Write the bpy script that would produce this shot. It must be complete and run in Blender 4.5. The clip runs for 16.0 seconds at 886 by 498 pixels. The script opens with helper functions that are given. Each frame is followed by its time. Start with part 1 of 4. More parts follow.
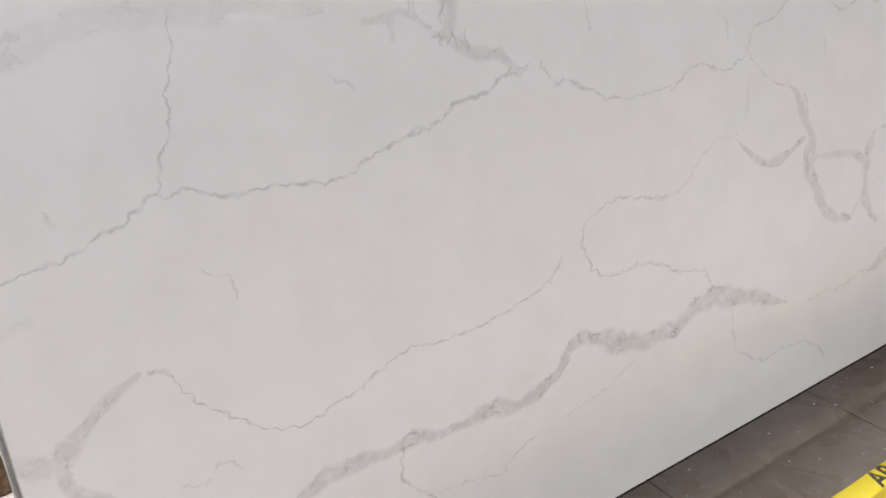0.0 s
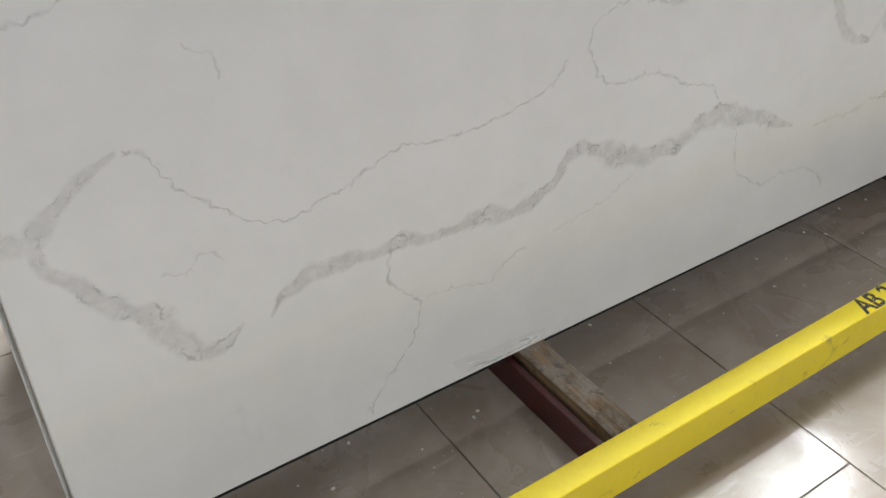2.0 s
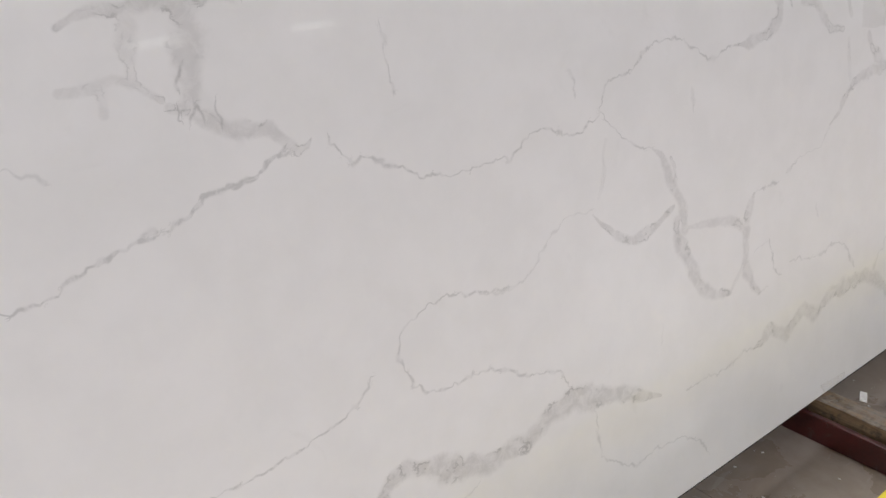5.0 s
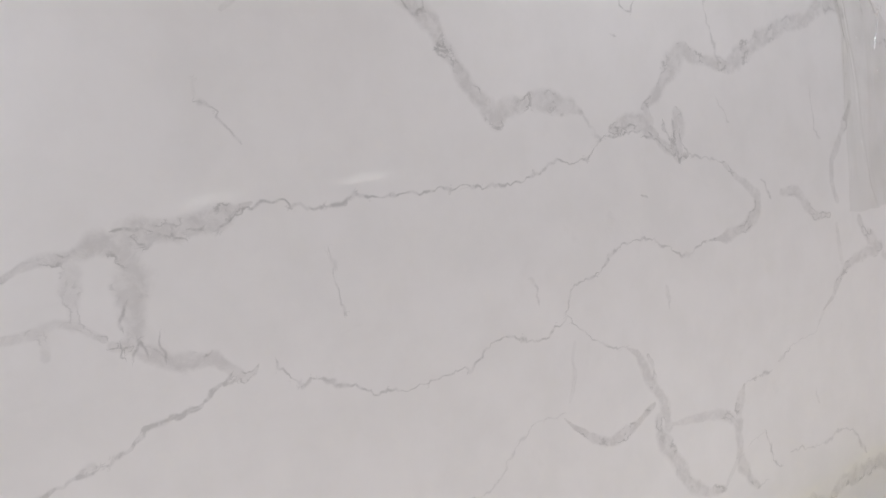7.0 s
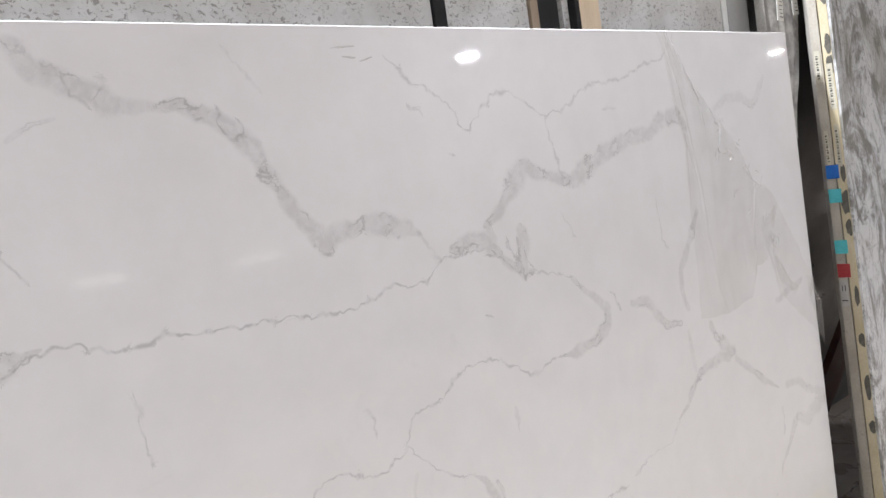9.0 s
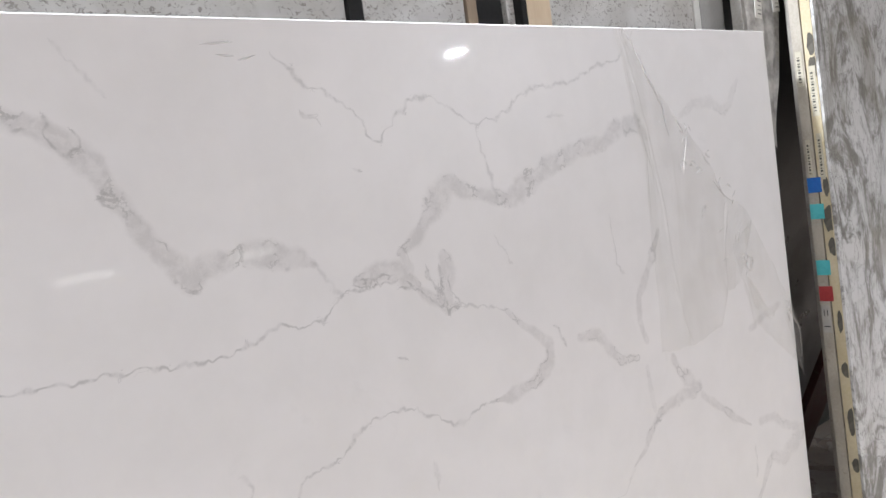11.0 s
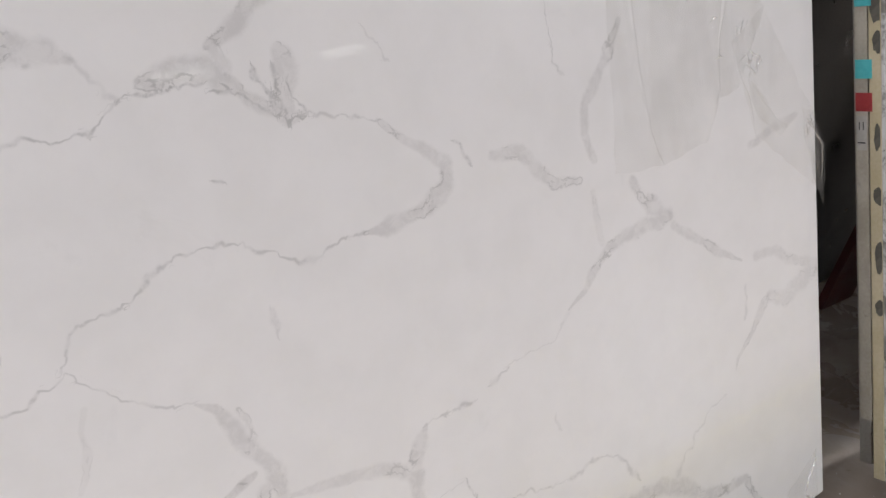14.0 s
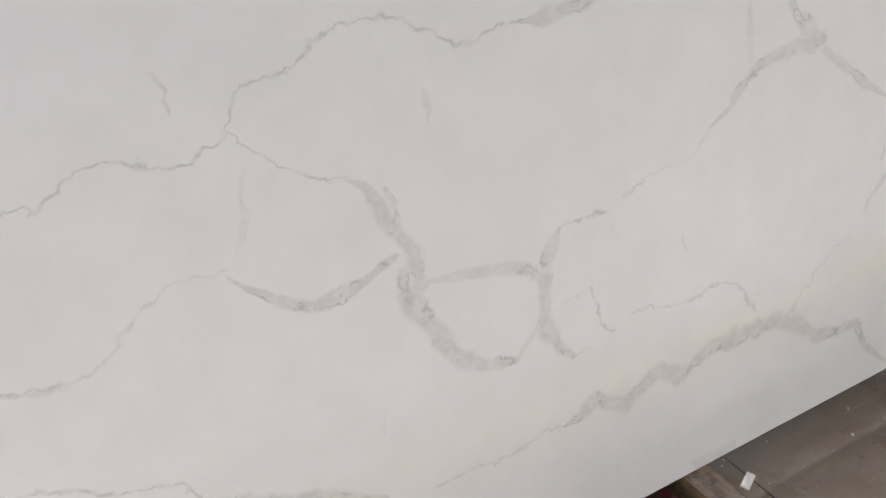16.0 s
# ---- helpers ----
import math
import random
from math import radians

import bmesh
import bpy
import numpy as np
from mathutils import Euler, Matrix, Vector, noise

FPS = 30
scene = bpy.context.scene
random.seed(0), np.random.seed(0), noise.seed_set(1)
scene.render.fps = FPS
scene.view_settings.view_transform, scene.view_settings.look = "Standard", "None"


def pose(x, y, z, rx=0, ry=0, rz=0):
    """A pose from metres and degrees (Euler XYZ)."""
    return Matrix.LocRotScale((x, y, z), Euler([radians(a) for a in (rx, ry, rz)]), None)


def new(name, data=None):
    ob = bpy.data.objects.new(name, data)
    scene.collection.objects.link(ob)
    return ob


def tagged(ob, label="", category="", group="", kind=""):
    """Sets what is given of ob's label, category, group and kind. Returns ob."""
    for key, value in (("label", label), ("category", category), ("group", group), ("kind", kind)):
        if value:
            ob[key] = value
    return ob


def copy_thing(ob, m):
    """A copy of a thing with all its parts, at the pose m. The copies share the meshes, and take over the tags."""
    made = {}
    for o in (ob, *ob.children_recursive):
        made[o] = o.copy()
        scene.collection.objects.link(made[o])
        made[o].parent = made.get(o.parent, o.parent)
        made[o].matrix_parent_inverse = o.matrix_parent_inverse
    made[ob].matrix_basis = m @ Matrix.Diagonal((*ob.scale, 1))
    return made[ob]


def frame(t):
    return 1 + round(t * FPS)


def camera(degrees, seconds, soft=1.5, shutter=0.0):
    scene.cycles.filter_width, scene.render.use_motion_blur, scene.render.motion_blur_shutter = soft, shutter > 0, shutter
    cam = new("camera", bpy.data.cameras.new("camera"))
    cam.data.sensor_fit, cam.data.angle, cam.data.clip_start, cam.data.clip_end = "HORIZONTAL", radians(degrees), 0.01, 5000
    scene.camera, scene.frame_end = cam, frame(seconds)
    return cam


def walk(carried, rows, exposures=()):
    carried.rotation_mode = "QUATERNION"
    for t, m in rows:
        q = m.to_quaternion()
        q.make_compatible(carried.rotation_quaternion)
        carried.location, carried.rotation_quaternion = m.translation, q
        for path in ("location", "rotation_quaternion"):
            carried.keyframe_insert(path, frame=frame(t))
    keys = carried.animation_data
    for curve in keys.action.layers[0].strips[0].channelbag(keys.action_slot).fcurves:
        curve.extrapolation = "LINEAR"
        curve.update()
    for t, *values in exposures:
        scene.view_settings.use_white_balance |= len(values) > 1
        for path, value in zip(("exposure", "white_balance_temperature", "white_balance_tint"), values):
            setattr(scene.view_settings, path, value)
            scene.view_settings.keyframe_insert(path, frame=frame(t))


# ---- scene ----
# ---- camera ----
EXPOSURES = ((0, -1.53, 6500, 9), (0.5, -1.57, 6500, 7), (1, -1.74, 6500, 5), (1.5, -1.87, 6500, 4), (2.5, -1.80, 6500, 3), (3.5, -1.59, 6500, 3), (4.5, -1.52, 6500, 7), (7, -1.63, 6500, 9), (8, -1.57, 6500, 9), (9, -1.43, 6500, 9), (10, -1.38, 6500, 9), (12.5, -1.46, 6500, 8), (13.5, -1.45, 6500, 8.5), (16, -1.51, 6500, 9))
cam = camera(52.55, 16.0)
walk(cam, [
    (0, pose(-0.0547, -1.0725, 1.4189, 64.858, 2.229, -34.856)),
    (0.5, pose(-0.0916, -1.0504, 1.3927, 62.436, 1.513, -37.067)),
    (1, pose(-0.1014, -1.0294, 1.3696, 58.634, 0.196, -36.175)),
    (1.5, pose(-0.1005, -1.0141, 1.3468, 55.568, -0.808, -34.797)),
    (2, pose(-0.0454, -1.0194, 1.3406, 53.751, -0.856, -34.409)),
    (2.5, pose(0.0612, -1.0314, 1.3493, 54.554, -0.026, -33.894)),
    (3, pose(0.1329, -1.0471, 1.3626, 56.254, -0.196, -33.328)),
    (3.5, pose(0.1779, -1.0381, 1.3791, 56.789, 0.156, -33.591)),
    (4, pose(0.2305, -0.9543, 1.3701, 59.354, -0.243, -37.453)),
    (4.5, pose(0.2978, -0.8918, 1.3939, 62.542, 0.378, -39.750)),
    (4.7, pose(0.3107, -0.8895, 1.3869, 64.180, 0.636, -40.288)),
    (6.8, pose(0.4670, -0.9946, 1.4984, 74.386, 3.041, -36.237)),
    (7, pose(0.4706, -0.9811, 1.5002, 75.374, 3.251, -36.912)),
    (7.5, pose(0.4964, -0.9787, 1.5156, 76.601, 3.384, -37.798)),
    (8, pose(0.5330, -0.9870, 1.5223, 78.820, 3.074, -39.722)),
    (8.5, pose(0.5772, -0.9885, 1.5419, 79.804, 3.009, -41.625)),
    (9, pose(0.6119, -0.9907, 1.5641, 79.884, 2.670, -43.272)),
    (9.5, pose(0.6366, -0.9925, 1.5489, 80.525, 3.213, -43.917)),
    (10, pose(0.7041, -1.0106, 1.5677, 79.770, 2.739, -43.221)),
    (10.2, pose(0.7300, -0.9848, 1.5636, 80.018, 2.202, -43.631)),
    (12.3, pose(1.1965, -0.8886, 1.5849, 78.332, 2.053, -40.662)),
    (12.5, pose(1.2336, -0.8928, 1.5756, 78.037, 1.893, -39.769)),
    (13, pose(1.3091, -0.8958, 1.5555, 74.789, 1.768, -37.982)),
    (13.5, pose(1.3588, -0.9010, 1.5220, 70.347, 2.643, -36.795)),
    (14, pose(1.3750, -0.9065, 1.4893, 67.261, 3.162, -36.534)),
    (14.5, pose(1.3844, -0.9025, 1.4695, 64.898, 2.909, -36.491)),
    (15, pose(1.3605, -0.8847, 1.4381, 62.489, 1.910, -35.244)),
    (15.5, pose(1.3161, -0.8743, 1.4111, 59.958, 1.300, -32.614)),
    (16, pose(1.2578, -0.8598, 1.3970, 58.746, 1.226, -31.182)),
], EXPOSURES)

# ---- world and light ----
world = bpy.data.worlds.new("hall_air")
scene.world = world
world.use_nodes = True
world.node_tree.nodes["Background"].inputs["Color"].default_value = (0.9, 0.93, 1.0, 1)
world.node_tree.nodes["Background"].inputs["Strength"].default_value = 0.02
LAMP_Z = 4.0
# rows of lamps: y, watts, width of the glowing disc, and the x of each lamp
LAMP_ROWS = ((1.14, 1080, 0.22, (0.6, 4.9, 9.2)), (0.72, 135, 0.4, (-1.6, 2.7, 7.0)), (-6.8, 1120, 0.27, (-8.0, 0.6, 9.2, 17.8)))

# ---- materials ----


def rgba(c):
    return (*c, 1) if len(c) == 3 else c


class Nodes:
    """Short hand for building a node tree."""

    def __init__(self, title):
        self.mat = bpy.data.materials.new(title)
        self.mat.use_nodes = True
        self.tree = self.mat.node_tree
        self.bsdf = self.tree.nodes["Principled BSDF"]
        self.coords = self.add("ShaderNodeTexCoord").outputs["Object"]

    def add(self, kind):
        return self.tree.nodes.new(kind)

    def link(self, value, socket):
        if isinstance(value, bpy.types.NodeSocket):
            self.tree.links.new(value, socket)
        else:
            socket.default_value = value

    def math(self, op, a, b=0.0, c=0.0):
        node = self.tree.nodes.new("ShaderNodeMath")
        node.operation = op
        for n, value in enumerate((a, b, c)):
            self.link(value, node.inputs[n])
        return node.outputs[0]

    def ramp(self, value, a, b, to_a=0.0, to_b=1.0, smooth=True):
        node = self.tree.nodes.new("ShaderNodeMapRange")
        node.interpolation_type = "SMOOTHSTEP" if smooth else "LINEAR"
        self.link(value, node.inputs[0])
        for n, v in enumerate((a, b, to_a, to_b)):
            node.inputs[n + 1].default_value = v
        return node.outputs[0]

    def noise(self, scale, detail=4.0, rough=0.55, warp=0.0, stretch=(1, 1, 1), coords=None):
        at = coords or self.coords
        if stretch != (1, 1, 1):
            m = self.tree.nodes.new("ShaderNodeMapping")
            self.link(at, m.inputs["Vector"])
            m.inputs["Scale"].default_value = stretch
            at = m.outputs[0]
        node = self.tree.nodes.new("ShaderNodeTexNoise")
        self.link(at, node.inputs["Vector"])
        node.inputs["Scale"].default_value = scale
        node.inputs["Detail"].default_value = detail
        node.inputs["Roughness"].default_value = rough
        node.inputs["Distortion"].default_value = warp
        return node.outputs[0]

    def mix(self, fac, a, b):
        node = self.tree.nodes.new("ShaderNodeMix")
        node.data_type = "RGBA"
        self.link(fac, node.inputs[0])
        self.link(rgba(a) if isinstance(a, tuple) else a, node.inputs[6])
        self.link(rgba(b) if isinstance(b, tuple) else b, node.inputs[7])
        return node.outputs[2]

    def attribute(self, title):
        node = self.tree.nodes.new("ShaderNodeAttribute")
        node.attribute_name = title
        return node.outputs["Fac"]

    def random(self):
        return self.tree.nodes.new("ShaderNodeObjectInfo").outputs["Random"]

    def bump(self, height, strength, distance):
        node = self.tree.nodes.new("ShaderNodeBump")
        self.link(height, node.inputs["Height"])
        node.inputs["Strength"].default_value = strength
        node.inputs["Distance"].default_value = distance
        self.tree.links.new(node.outputs[0], self.bsdf.inputs["Normal"])

    def done(self, color, rough=0.5, metallic=0.0, specular=0.5):
        self.link(rgba(color) if isinstance(color, tuple) else color, self.bsdf.inputs["Base Color"])
        self.link(rough, self.bsdf.inputs["Roughness"])
        self.bsdf.inputs["Metallic"].default_value = metallic
        self.bsdf.inputs["Specular IOR Level"].default_value = specular
        return self.mat


def worn(title, c1, c2, scale, rough, grain=120.0, relief=0.15, dist=0.001, metallic=0.0, dirt=None, dirt_at=(0.55, 0.7), stretch=(1, 1, 1)):
    """A surface that varies at two scales, with specks of dirt."""
    n = Nodes(title)
    big, fine = n.noise(scale, 5, 0.6, 0.4, stretch), n.noise(grain, 4, 0.6, 0, stretch)
    tone = n.math("ADD", n.math("MULTIPLY", big, 0.65), n.math("MULTIPLY", fine, 0.35))
    col = n.mix(n.ramp(tone, 0.33, 0.67), c1, c2)
    if dirt:
        col = n.mix(n.math("MULTIPLY", n.ramp(n.noise(scale * 2.7, 7, 0.7, 0.8), *dirt_at), 0.8), col, dirt)
    n.bump(fine, relief, dist)
    return n.done(col, n.ramp(big, 0.3, 0.7, max(rough - 0.08, 0.03), min(rough + 0.1, 1)), metallic)


def quartz_material():
    n = Nodes("veined_quartz")
    q, s, hq, hs = (n.attribute(a) for a in ("band_across", "band_ink", "hair_across", "hair_ink"))
    coarse, medium, fine = n.noise(9, 4, 0.6), n.noise(42, 4, 0.6, 0.35, (0.8, 1, 1)), n.noise(150, 4, 0.6, 0.3)
    across = n.math("ABSOLUTE", q)
    body = n.ramp(n.math("ADD", across, n.math("MULTIPLY", n.math("SUBTRACT", medium, 0.5), 1.1)), 1.3, 0.5)
    body = n.math("MULTIPLY", n.math("MULTIPLY", body, s), n.ramp(n.noise(38, 5, 0.7, 0.5, (0.9, 1, 1)), 0.34, 0.64, 0.4, 1.05))
    rim = n.math("ABSOLUTE", n.math("SUBTRACT", n.math("ABSOLUTE", n.math("ADD", q, n.math("MULTIPLY", n.math("SUBTRACT", medium, 0.5), 4.2))), 0.6))
    rim = n.math("MULTIPLY", n.math("MULTIPLY", n.ramp(rim, 0.26, 0.03), n.ramp(n.noise(19, 3, 0.5), 0.5, 0.62)), n.math("MULTIPLY", s, n.ramp(across, 1.3, 0.9)))
    line = n.ramp(n.math("ABSOLUTE", n.math("ADD", hq, n.math("MULTIPLY", n.math("SUBTRACT", fine, 0.5), 1.3))), 1.7, 0.15)
    line = n.math("MULTIPLY", n.math("MULTIPLY", line, hs), n.ramp(n.noise(46, 4, 0.65), 0.4, 0.58, 0.15, 1.0))
    halo = n.math("MULTIPLY", n.math("MULTIPLY", n.ramp(n.math("ABSOLUTE", hq), 2.5, 0.2), hs), 0.16)
    base = n.mix(n.ramp(coarse, 0.32, 0.7), QUARTZ_LIGHT, QUARTZ_SHADE)
    cloud = n.math("MULTIPLY", n.ramp(n.noise(5.5, 5, 0.62, 1.2), 0.62, 0.78), 0.16)
    base = n.mix(cloud, base, (0.5, 0.49, 0.475))
    col = n.mix(n.math("MULTIPLY", body, 0.52), base, (0.465, 0.447, 0.435))
    col = n.mix(halo, col, (0.4, 0.39, 0.38))
    col = n.mix(n.math("MULTIPLY", rim, 0.5), col, (0.27, 0.262, 0.255))
    col = n.mix(n.math("MULTIPLY", line, 0.5), col, (0.27, 0.263, 0.257))
    n.bump(n.noise(7, 2, 0.5), 0.012, 0.002)
    n.bsdf.inputs["Coat Weight"].default_value, n.bsdf.inputs["Coat Roughness"].default_value = 0.95, 0.4
    n.bsdf.inputs["Coat IOR"].default_value = 1.85
    return n.done(col, n.ramp(coarse, 0.3, 0.7, 0.012, 0.026), 0.0, 0.35)


QUARTZ_LIGHT, QUARTZ_SHADE = (0.80, 0.782, 0.775), (0.765, 0.748, 0.738)


def marble_material():
    """Grey and white stone with long upright swirls and olive clouds."""
    n = Nodes("swirled_marble")
    patch = n.noise(6.0, 6, 0.6, 2.0, (1.25, 1, 0.7))
    fine = n.noise(30, 6, 0.7, 1.6, (1.25, 1, 0.6))
    tone = n.math("ADD", n.math("MULTIPLY", patch, 0.78), n.math("MULTIPLY", fine, 0.22))
    col = n.mix(n.ramp(tone, 0.40, 0.54), (0.22, 0.212, 0.195), (0.58, 0.58, 0.575))
    col = n.mix(n.math("MULTIPLY", n.ramp(n.noise(2.6, 5, 0.6, 1.4), 0.5, 0.64), 0.55), col, (0.24, 0.228, 0.185))
    thread = n.ramp(n.math("ABSOLUTE", n.math("SUBTRACT", n.noise(8, 6, 0.68, 2.2, (1.2, 1, 0.6)), 0.5)), 0.02, 0.0)
    col = n.mix(n.math("MULTIPLY", thread, 0.55), col, (0.13, 0.125, 0.115))
    return n.done(col, 0.018, 0.0, 0.3)


def pitted_material():
    """Pale grey concrete-look stone with short dark pits."""
    n = Nodes("pitted_stone")
    base = n.mix(n.ramp(n.noise(9, 5, 0.6), 0.3, 0.7), (0.46, 0.44, 0.41), (0.60, 0.585, 0.56))
    pit = n.math("MULTIPLY", n.ramp(n.noise(115, 4, 0.62, 0.9, (0.8, 1, 1.1)), 0.535, 0.63), n.ramp(n.noise(12, 3, 0.5), 0.3, 0.5))
    col = n.mix(n.math("MULTIPLY", pit, 0.72), base, (0.14, 0.115, 0.095))
    n.bump(pit, -0.3, 0.002)
    return n.done(col, 0.45)


def tile_material():
    """Cement-look floor tile, with cloudy wear, scuffs and a tone of its own for each tile."""
    n = Nodes("cement_tile")
    at = n.add("ShaderNodeNewGeometry").outputs["Position"]
    cloud = n.noise(3.2, 6, 0.62, 0.8, coords=at)
    col = n.mix(n.ramp(cloud, 0.3, 0.7), (0.25, 0.194, 0.152), (0.35, 0.298, 0.255))
    col = n.mix(n.ramp(n.random(), 0, 1, 0.0, 0.25, False), col, (0.26, 0.243, 0.222))
    dust = n.ramp(n.noise(16, 7, 0.7, 1.0, coords=at), 0.42, 0.74)
    col = n.mix(n.math("MULTIPLY", dust, 0.2), col, (0.17, 0.142, 0.115))
    scuff = n.ramp(n.noise(26, 3, 0.6, 0.5, (0.25, 1.6, 1), at), 0.62, 0.72)
    col = n.mix(n.math("MULTIPLY", scuff, 0.12), col, (0.66, 0.64, 0.61))
    n.bump(n.noise(140, 3, 0.6, coords=at), 0.08, 0.001)
    return n.done(col, n.ramp(n.noise(5, 5, 0.6, 0.6, coords=at), 0.3, 0.7, 0.2, 0.42))


def film_material(title, tint, haze, rough=0.035, shine=0.032):
    """Thin clear plastic: lets light through, with gloss on its folds."""
    n = Nodes(title)
    t = n.tree
    clear = t.nodes.new("ShaderNodeBsdfTransparent")
    thick = n.ramp(n.noise(5, 4, 0.6, 0.8, (3.2, 1, 0.55)), 0.38, 0.62)
    n.link(n.mix(thick, (0.995, 0.994, 0.99), tint), clear.inputs[0])
    gloss = t.nodes.new("ShaderNodeBsdfGlossy")
    gloss.inputs["Roughness"].default_value = rough
    milk = t.nodes.new("ShaderNodeBsdfDiffuse")
    milk.inputs[0].default_value = (0.72, 0.7, 0.67, 1)
    facing = t.nodes.new("ShaderNodeLayerWeight")
    facing.inputs[0].default_value = 0.5
    sheen = n.math("ADD", shine, n.math("MULTIPLY", n.math("POWER", facing.outputs["Facing"], 4.0), 0.15))
    one, two = t.nodes.new("ShaderNodeMixShader"), t.nodes.new("ShaderNodeMixShader")
    n.link(n.ramp(n.noise(18, 4, 0.6), 0.35, 0.7, haze * 0.5, haze), one.inputs[0])
    t.links.new(clear.outputs[0], one.inputs[1])
    t.links.new(milk.outputs[0], one.inputs[2])
    t.links.new(sheen, two.inputs[0])
    t.links.new(one.outputs[0], two.inputs[1])
    t.links.new(gloss.outputs[0], two.inputs[2])
    bump = t.nodes.new("ShaderNodeBump")
    bump.inputs["Strength"].default_value, bump.inputs["Distance"].default_value = 0.6, 0.004
    t.links.new(n.noise(34, 3, 0.6, 1.0), bump.inputs["Height"])
    t.links.new(bump.outputs[0], gloss.inputs["Normal"])
    t.links.new(two.outputs[0], t.nodes["Material Output"].inputs[0])
    return n.mat


def timber_material():
    """Brown sawn timber, with pale stone dust settled on what faces up."""
    n = Nodes("dusty_timber")
    grain = n.noise(30, 5, 0.6, 0.3, (3, 0.25, 3))
    col = n.mix(n.ramp(grain, 0.35, 0.65), (0.13, 0.08, 0.042), (0.25, 0.165, 0.092))
    split = n.tree.nodes.new("ShaderNodeSeparateXYZ")
    n.tree.links.new(n.add("ShaderNodeNewGeometry").outputs["Normal"], split.inputs[0])
    dust = n.math("MULTIPLY", n.ramp(split.outputs[2], 0.4, 0.9), n.ramp(n.noise(22, 7, 0.75, 0.1), 0.36, 0.62))
    col = n.mix(n.math("MULTIPLY", dust, 0.7), col, (0.25, 0.232, 0.205))
    col = n.mix(n.math("MULTIPLY", n.ramp(n.noise(34, 6, 0.7), 0.5, 0.68), 0.8), col, (0.06, 0.05, 0.04))
    col = n.mix(n.math("MULTIPLY", n.ramp(n.noise(95, 3, 0.6), 0.68, 0.75), n.ramp(split.outputs[2], 0.4, 0.9)), col, (0.6, 0.57, 0.52))
    n.bump(grain, 0.4, 0.002)
    return n.done(col, 0.8)


def stencil_material():
    n = Nodes("stencil_paint")
    return n.done(n.mix(n.ramp(n.noise(170, 4, 0.7), 0.56, 0.66), (0.03, 0.027, 0.022), (0.62, 0.47, 0.03)), 0.6)


M_QUARTZ = quartz_material()
M_QUARTZ_EDGE = worn("quartz_edge", (0.52, 0.51, 0.5), (0.64, 0.63, 0.62), 12, 0.6, dirt=(0.35, 0.34, 0.32))
M_MARBLE, M_PITTED, M_TILE = marble_material(), pitted_material(), tile_material()
M_GROUT = worn("grout", (0.13, 0.117, 0.10), (0.19, 0.175, 0.155), 6, 0.85)
M_YELLOW = worn("yellow_paint", (0.70, 0.53, 0.012), (0.76, 0.60, 0.018), 5, 0.5, 90, 0.06, dirt=(0.26, 0.19, 0.05), dirt_at=(0.6, 0.72))
M_RED = worn("dark_red_steel", (0.045, 0.009, 0.008), (0.08, 0.015, 0.013), 9, 0.4, 150, 0.1, dirt=(0.07, 0.05, 0.045))
M_WOOD = timber_material()
M_PALE_WOOD = worn("pale_pine", (0.62, 0.47, 0.31), (0.74, 0.60, 0.43), 6, 0.6, 70, 0.2, stretch=(4, 4, 0.4))
M_BROWN_WOOD = worn("brown_lath", (0.26, 0.19, 0.13), (0.36, 0.28, 0.2), 6, 0.7, 70, 0.2, stretch=(4, 4, 0.4))
M_BLACK = worn("black_steel", (0.006, 0.006, 0.006), (0.013, 0.0125, 0.012), 8, 0.85)
M_FOOT_STRIP = worn("near_black_strip", (0.003, 0.003, 0.003), (0.006, 0.006, 0.006), 8, 0.9)
M_CHARCOAL = worn("charcoal_stone", (0.026, 0.025, 0.024), (0.048, 0.047, 0.045), 7, 0.35, dirt=(0.045, 0.043, 0.04))
M_CREAM = worn("cream_resin_edge", (0.48, 0.41, 0.26), (0.59, 0.52, 0.37), 7, 0.4, 120, 0.2, dirt=(0.4, 0.34, 0.22), dirt_at=(0.6, 0.74))
M_GREY_EDGE = worn("grey_sawn_edge", (0.24, 0.225, 0.2), (0.36, 0.34, 0.31), 8, 0.6, 140, 0.3, dirt=(0.15, 0.14, 0.12))
M_TAN_EDGE = worn("tan_sawn_edge", (0.32, 0.29, 0.24), (0.44, 0.405, 0.345), 8, 0.6, 140, 0.3, dirt=(0.24, 0.22, 0.18), dirt_at=(0.58, 0.74))
M_GREY_STONE = worn("plain_grey_stone", (0.29, 0.28, 0.26), (0.38, 0.37, 0.35), 5, 0.4)
M_SPOT = worn("dark_resin", (0.07, 0.066, 0.055), (0.13, 0.12, 0.1), 30, 0.4)
M_BLUE = worn("blue_tape", (0.015, 0.11, 0.42), (0.02, 0.15, 0.5), 30, 0.45)
M_TEAL = worn("teal_tape", (0.07, 0.42, 0.46), (0.1, 0.5, 0.53), 30, 0.45)
M_TAPE_RED = worn("red_tape", (0.3, 0.03, 0.035), (0.38, 0.05, 0.05), 30, 0.45)
M_LABEL = worn("label_paper", (0.66, 0.65, 0.61), (0.75, 0.74, 0.7), 30, 0.6)
M_INK = worn("label_ink", (0.03, 0.03, 0.03), (0.05, 0.05, 0.05), 40, 0.6)
M_FILM = film_material("clear_film", (0.955, 0.952, 0.94), 0.05)
M_PANEL = film_material("doubled_film", (0.94, 0.935, 0.922), 0.07)
M_WRAP = film_material("milky_wrap", (0.85, 0.85, 0.84), 0.8)
M_CURL = film_material("torn_film", (0.9, 0.9, 0.9), 0.85, 0.12, 0.08)
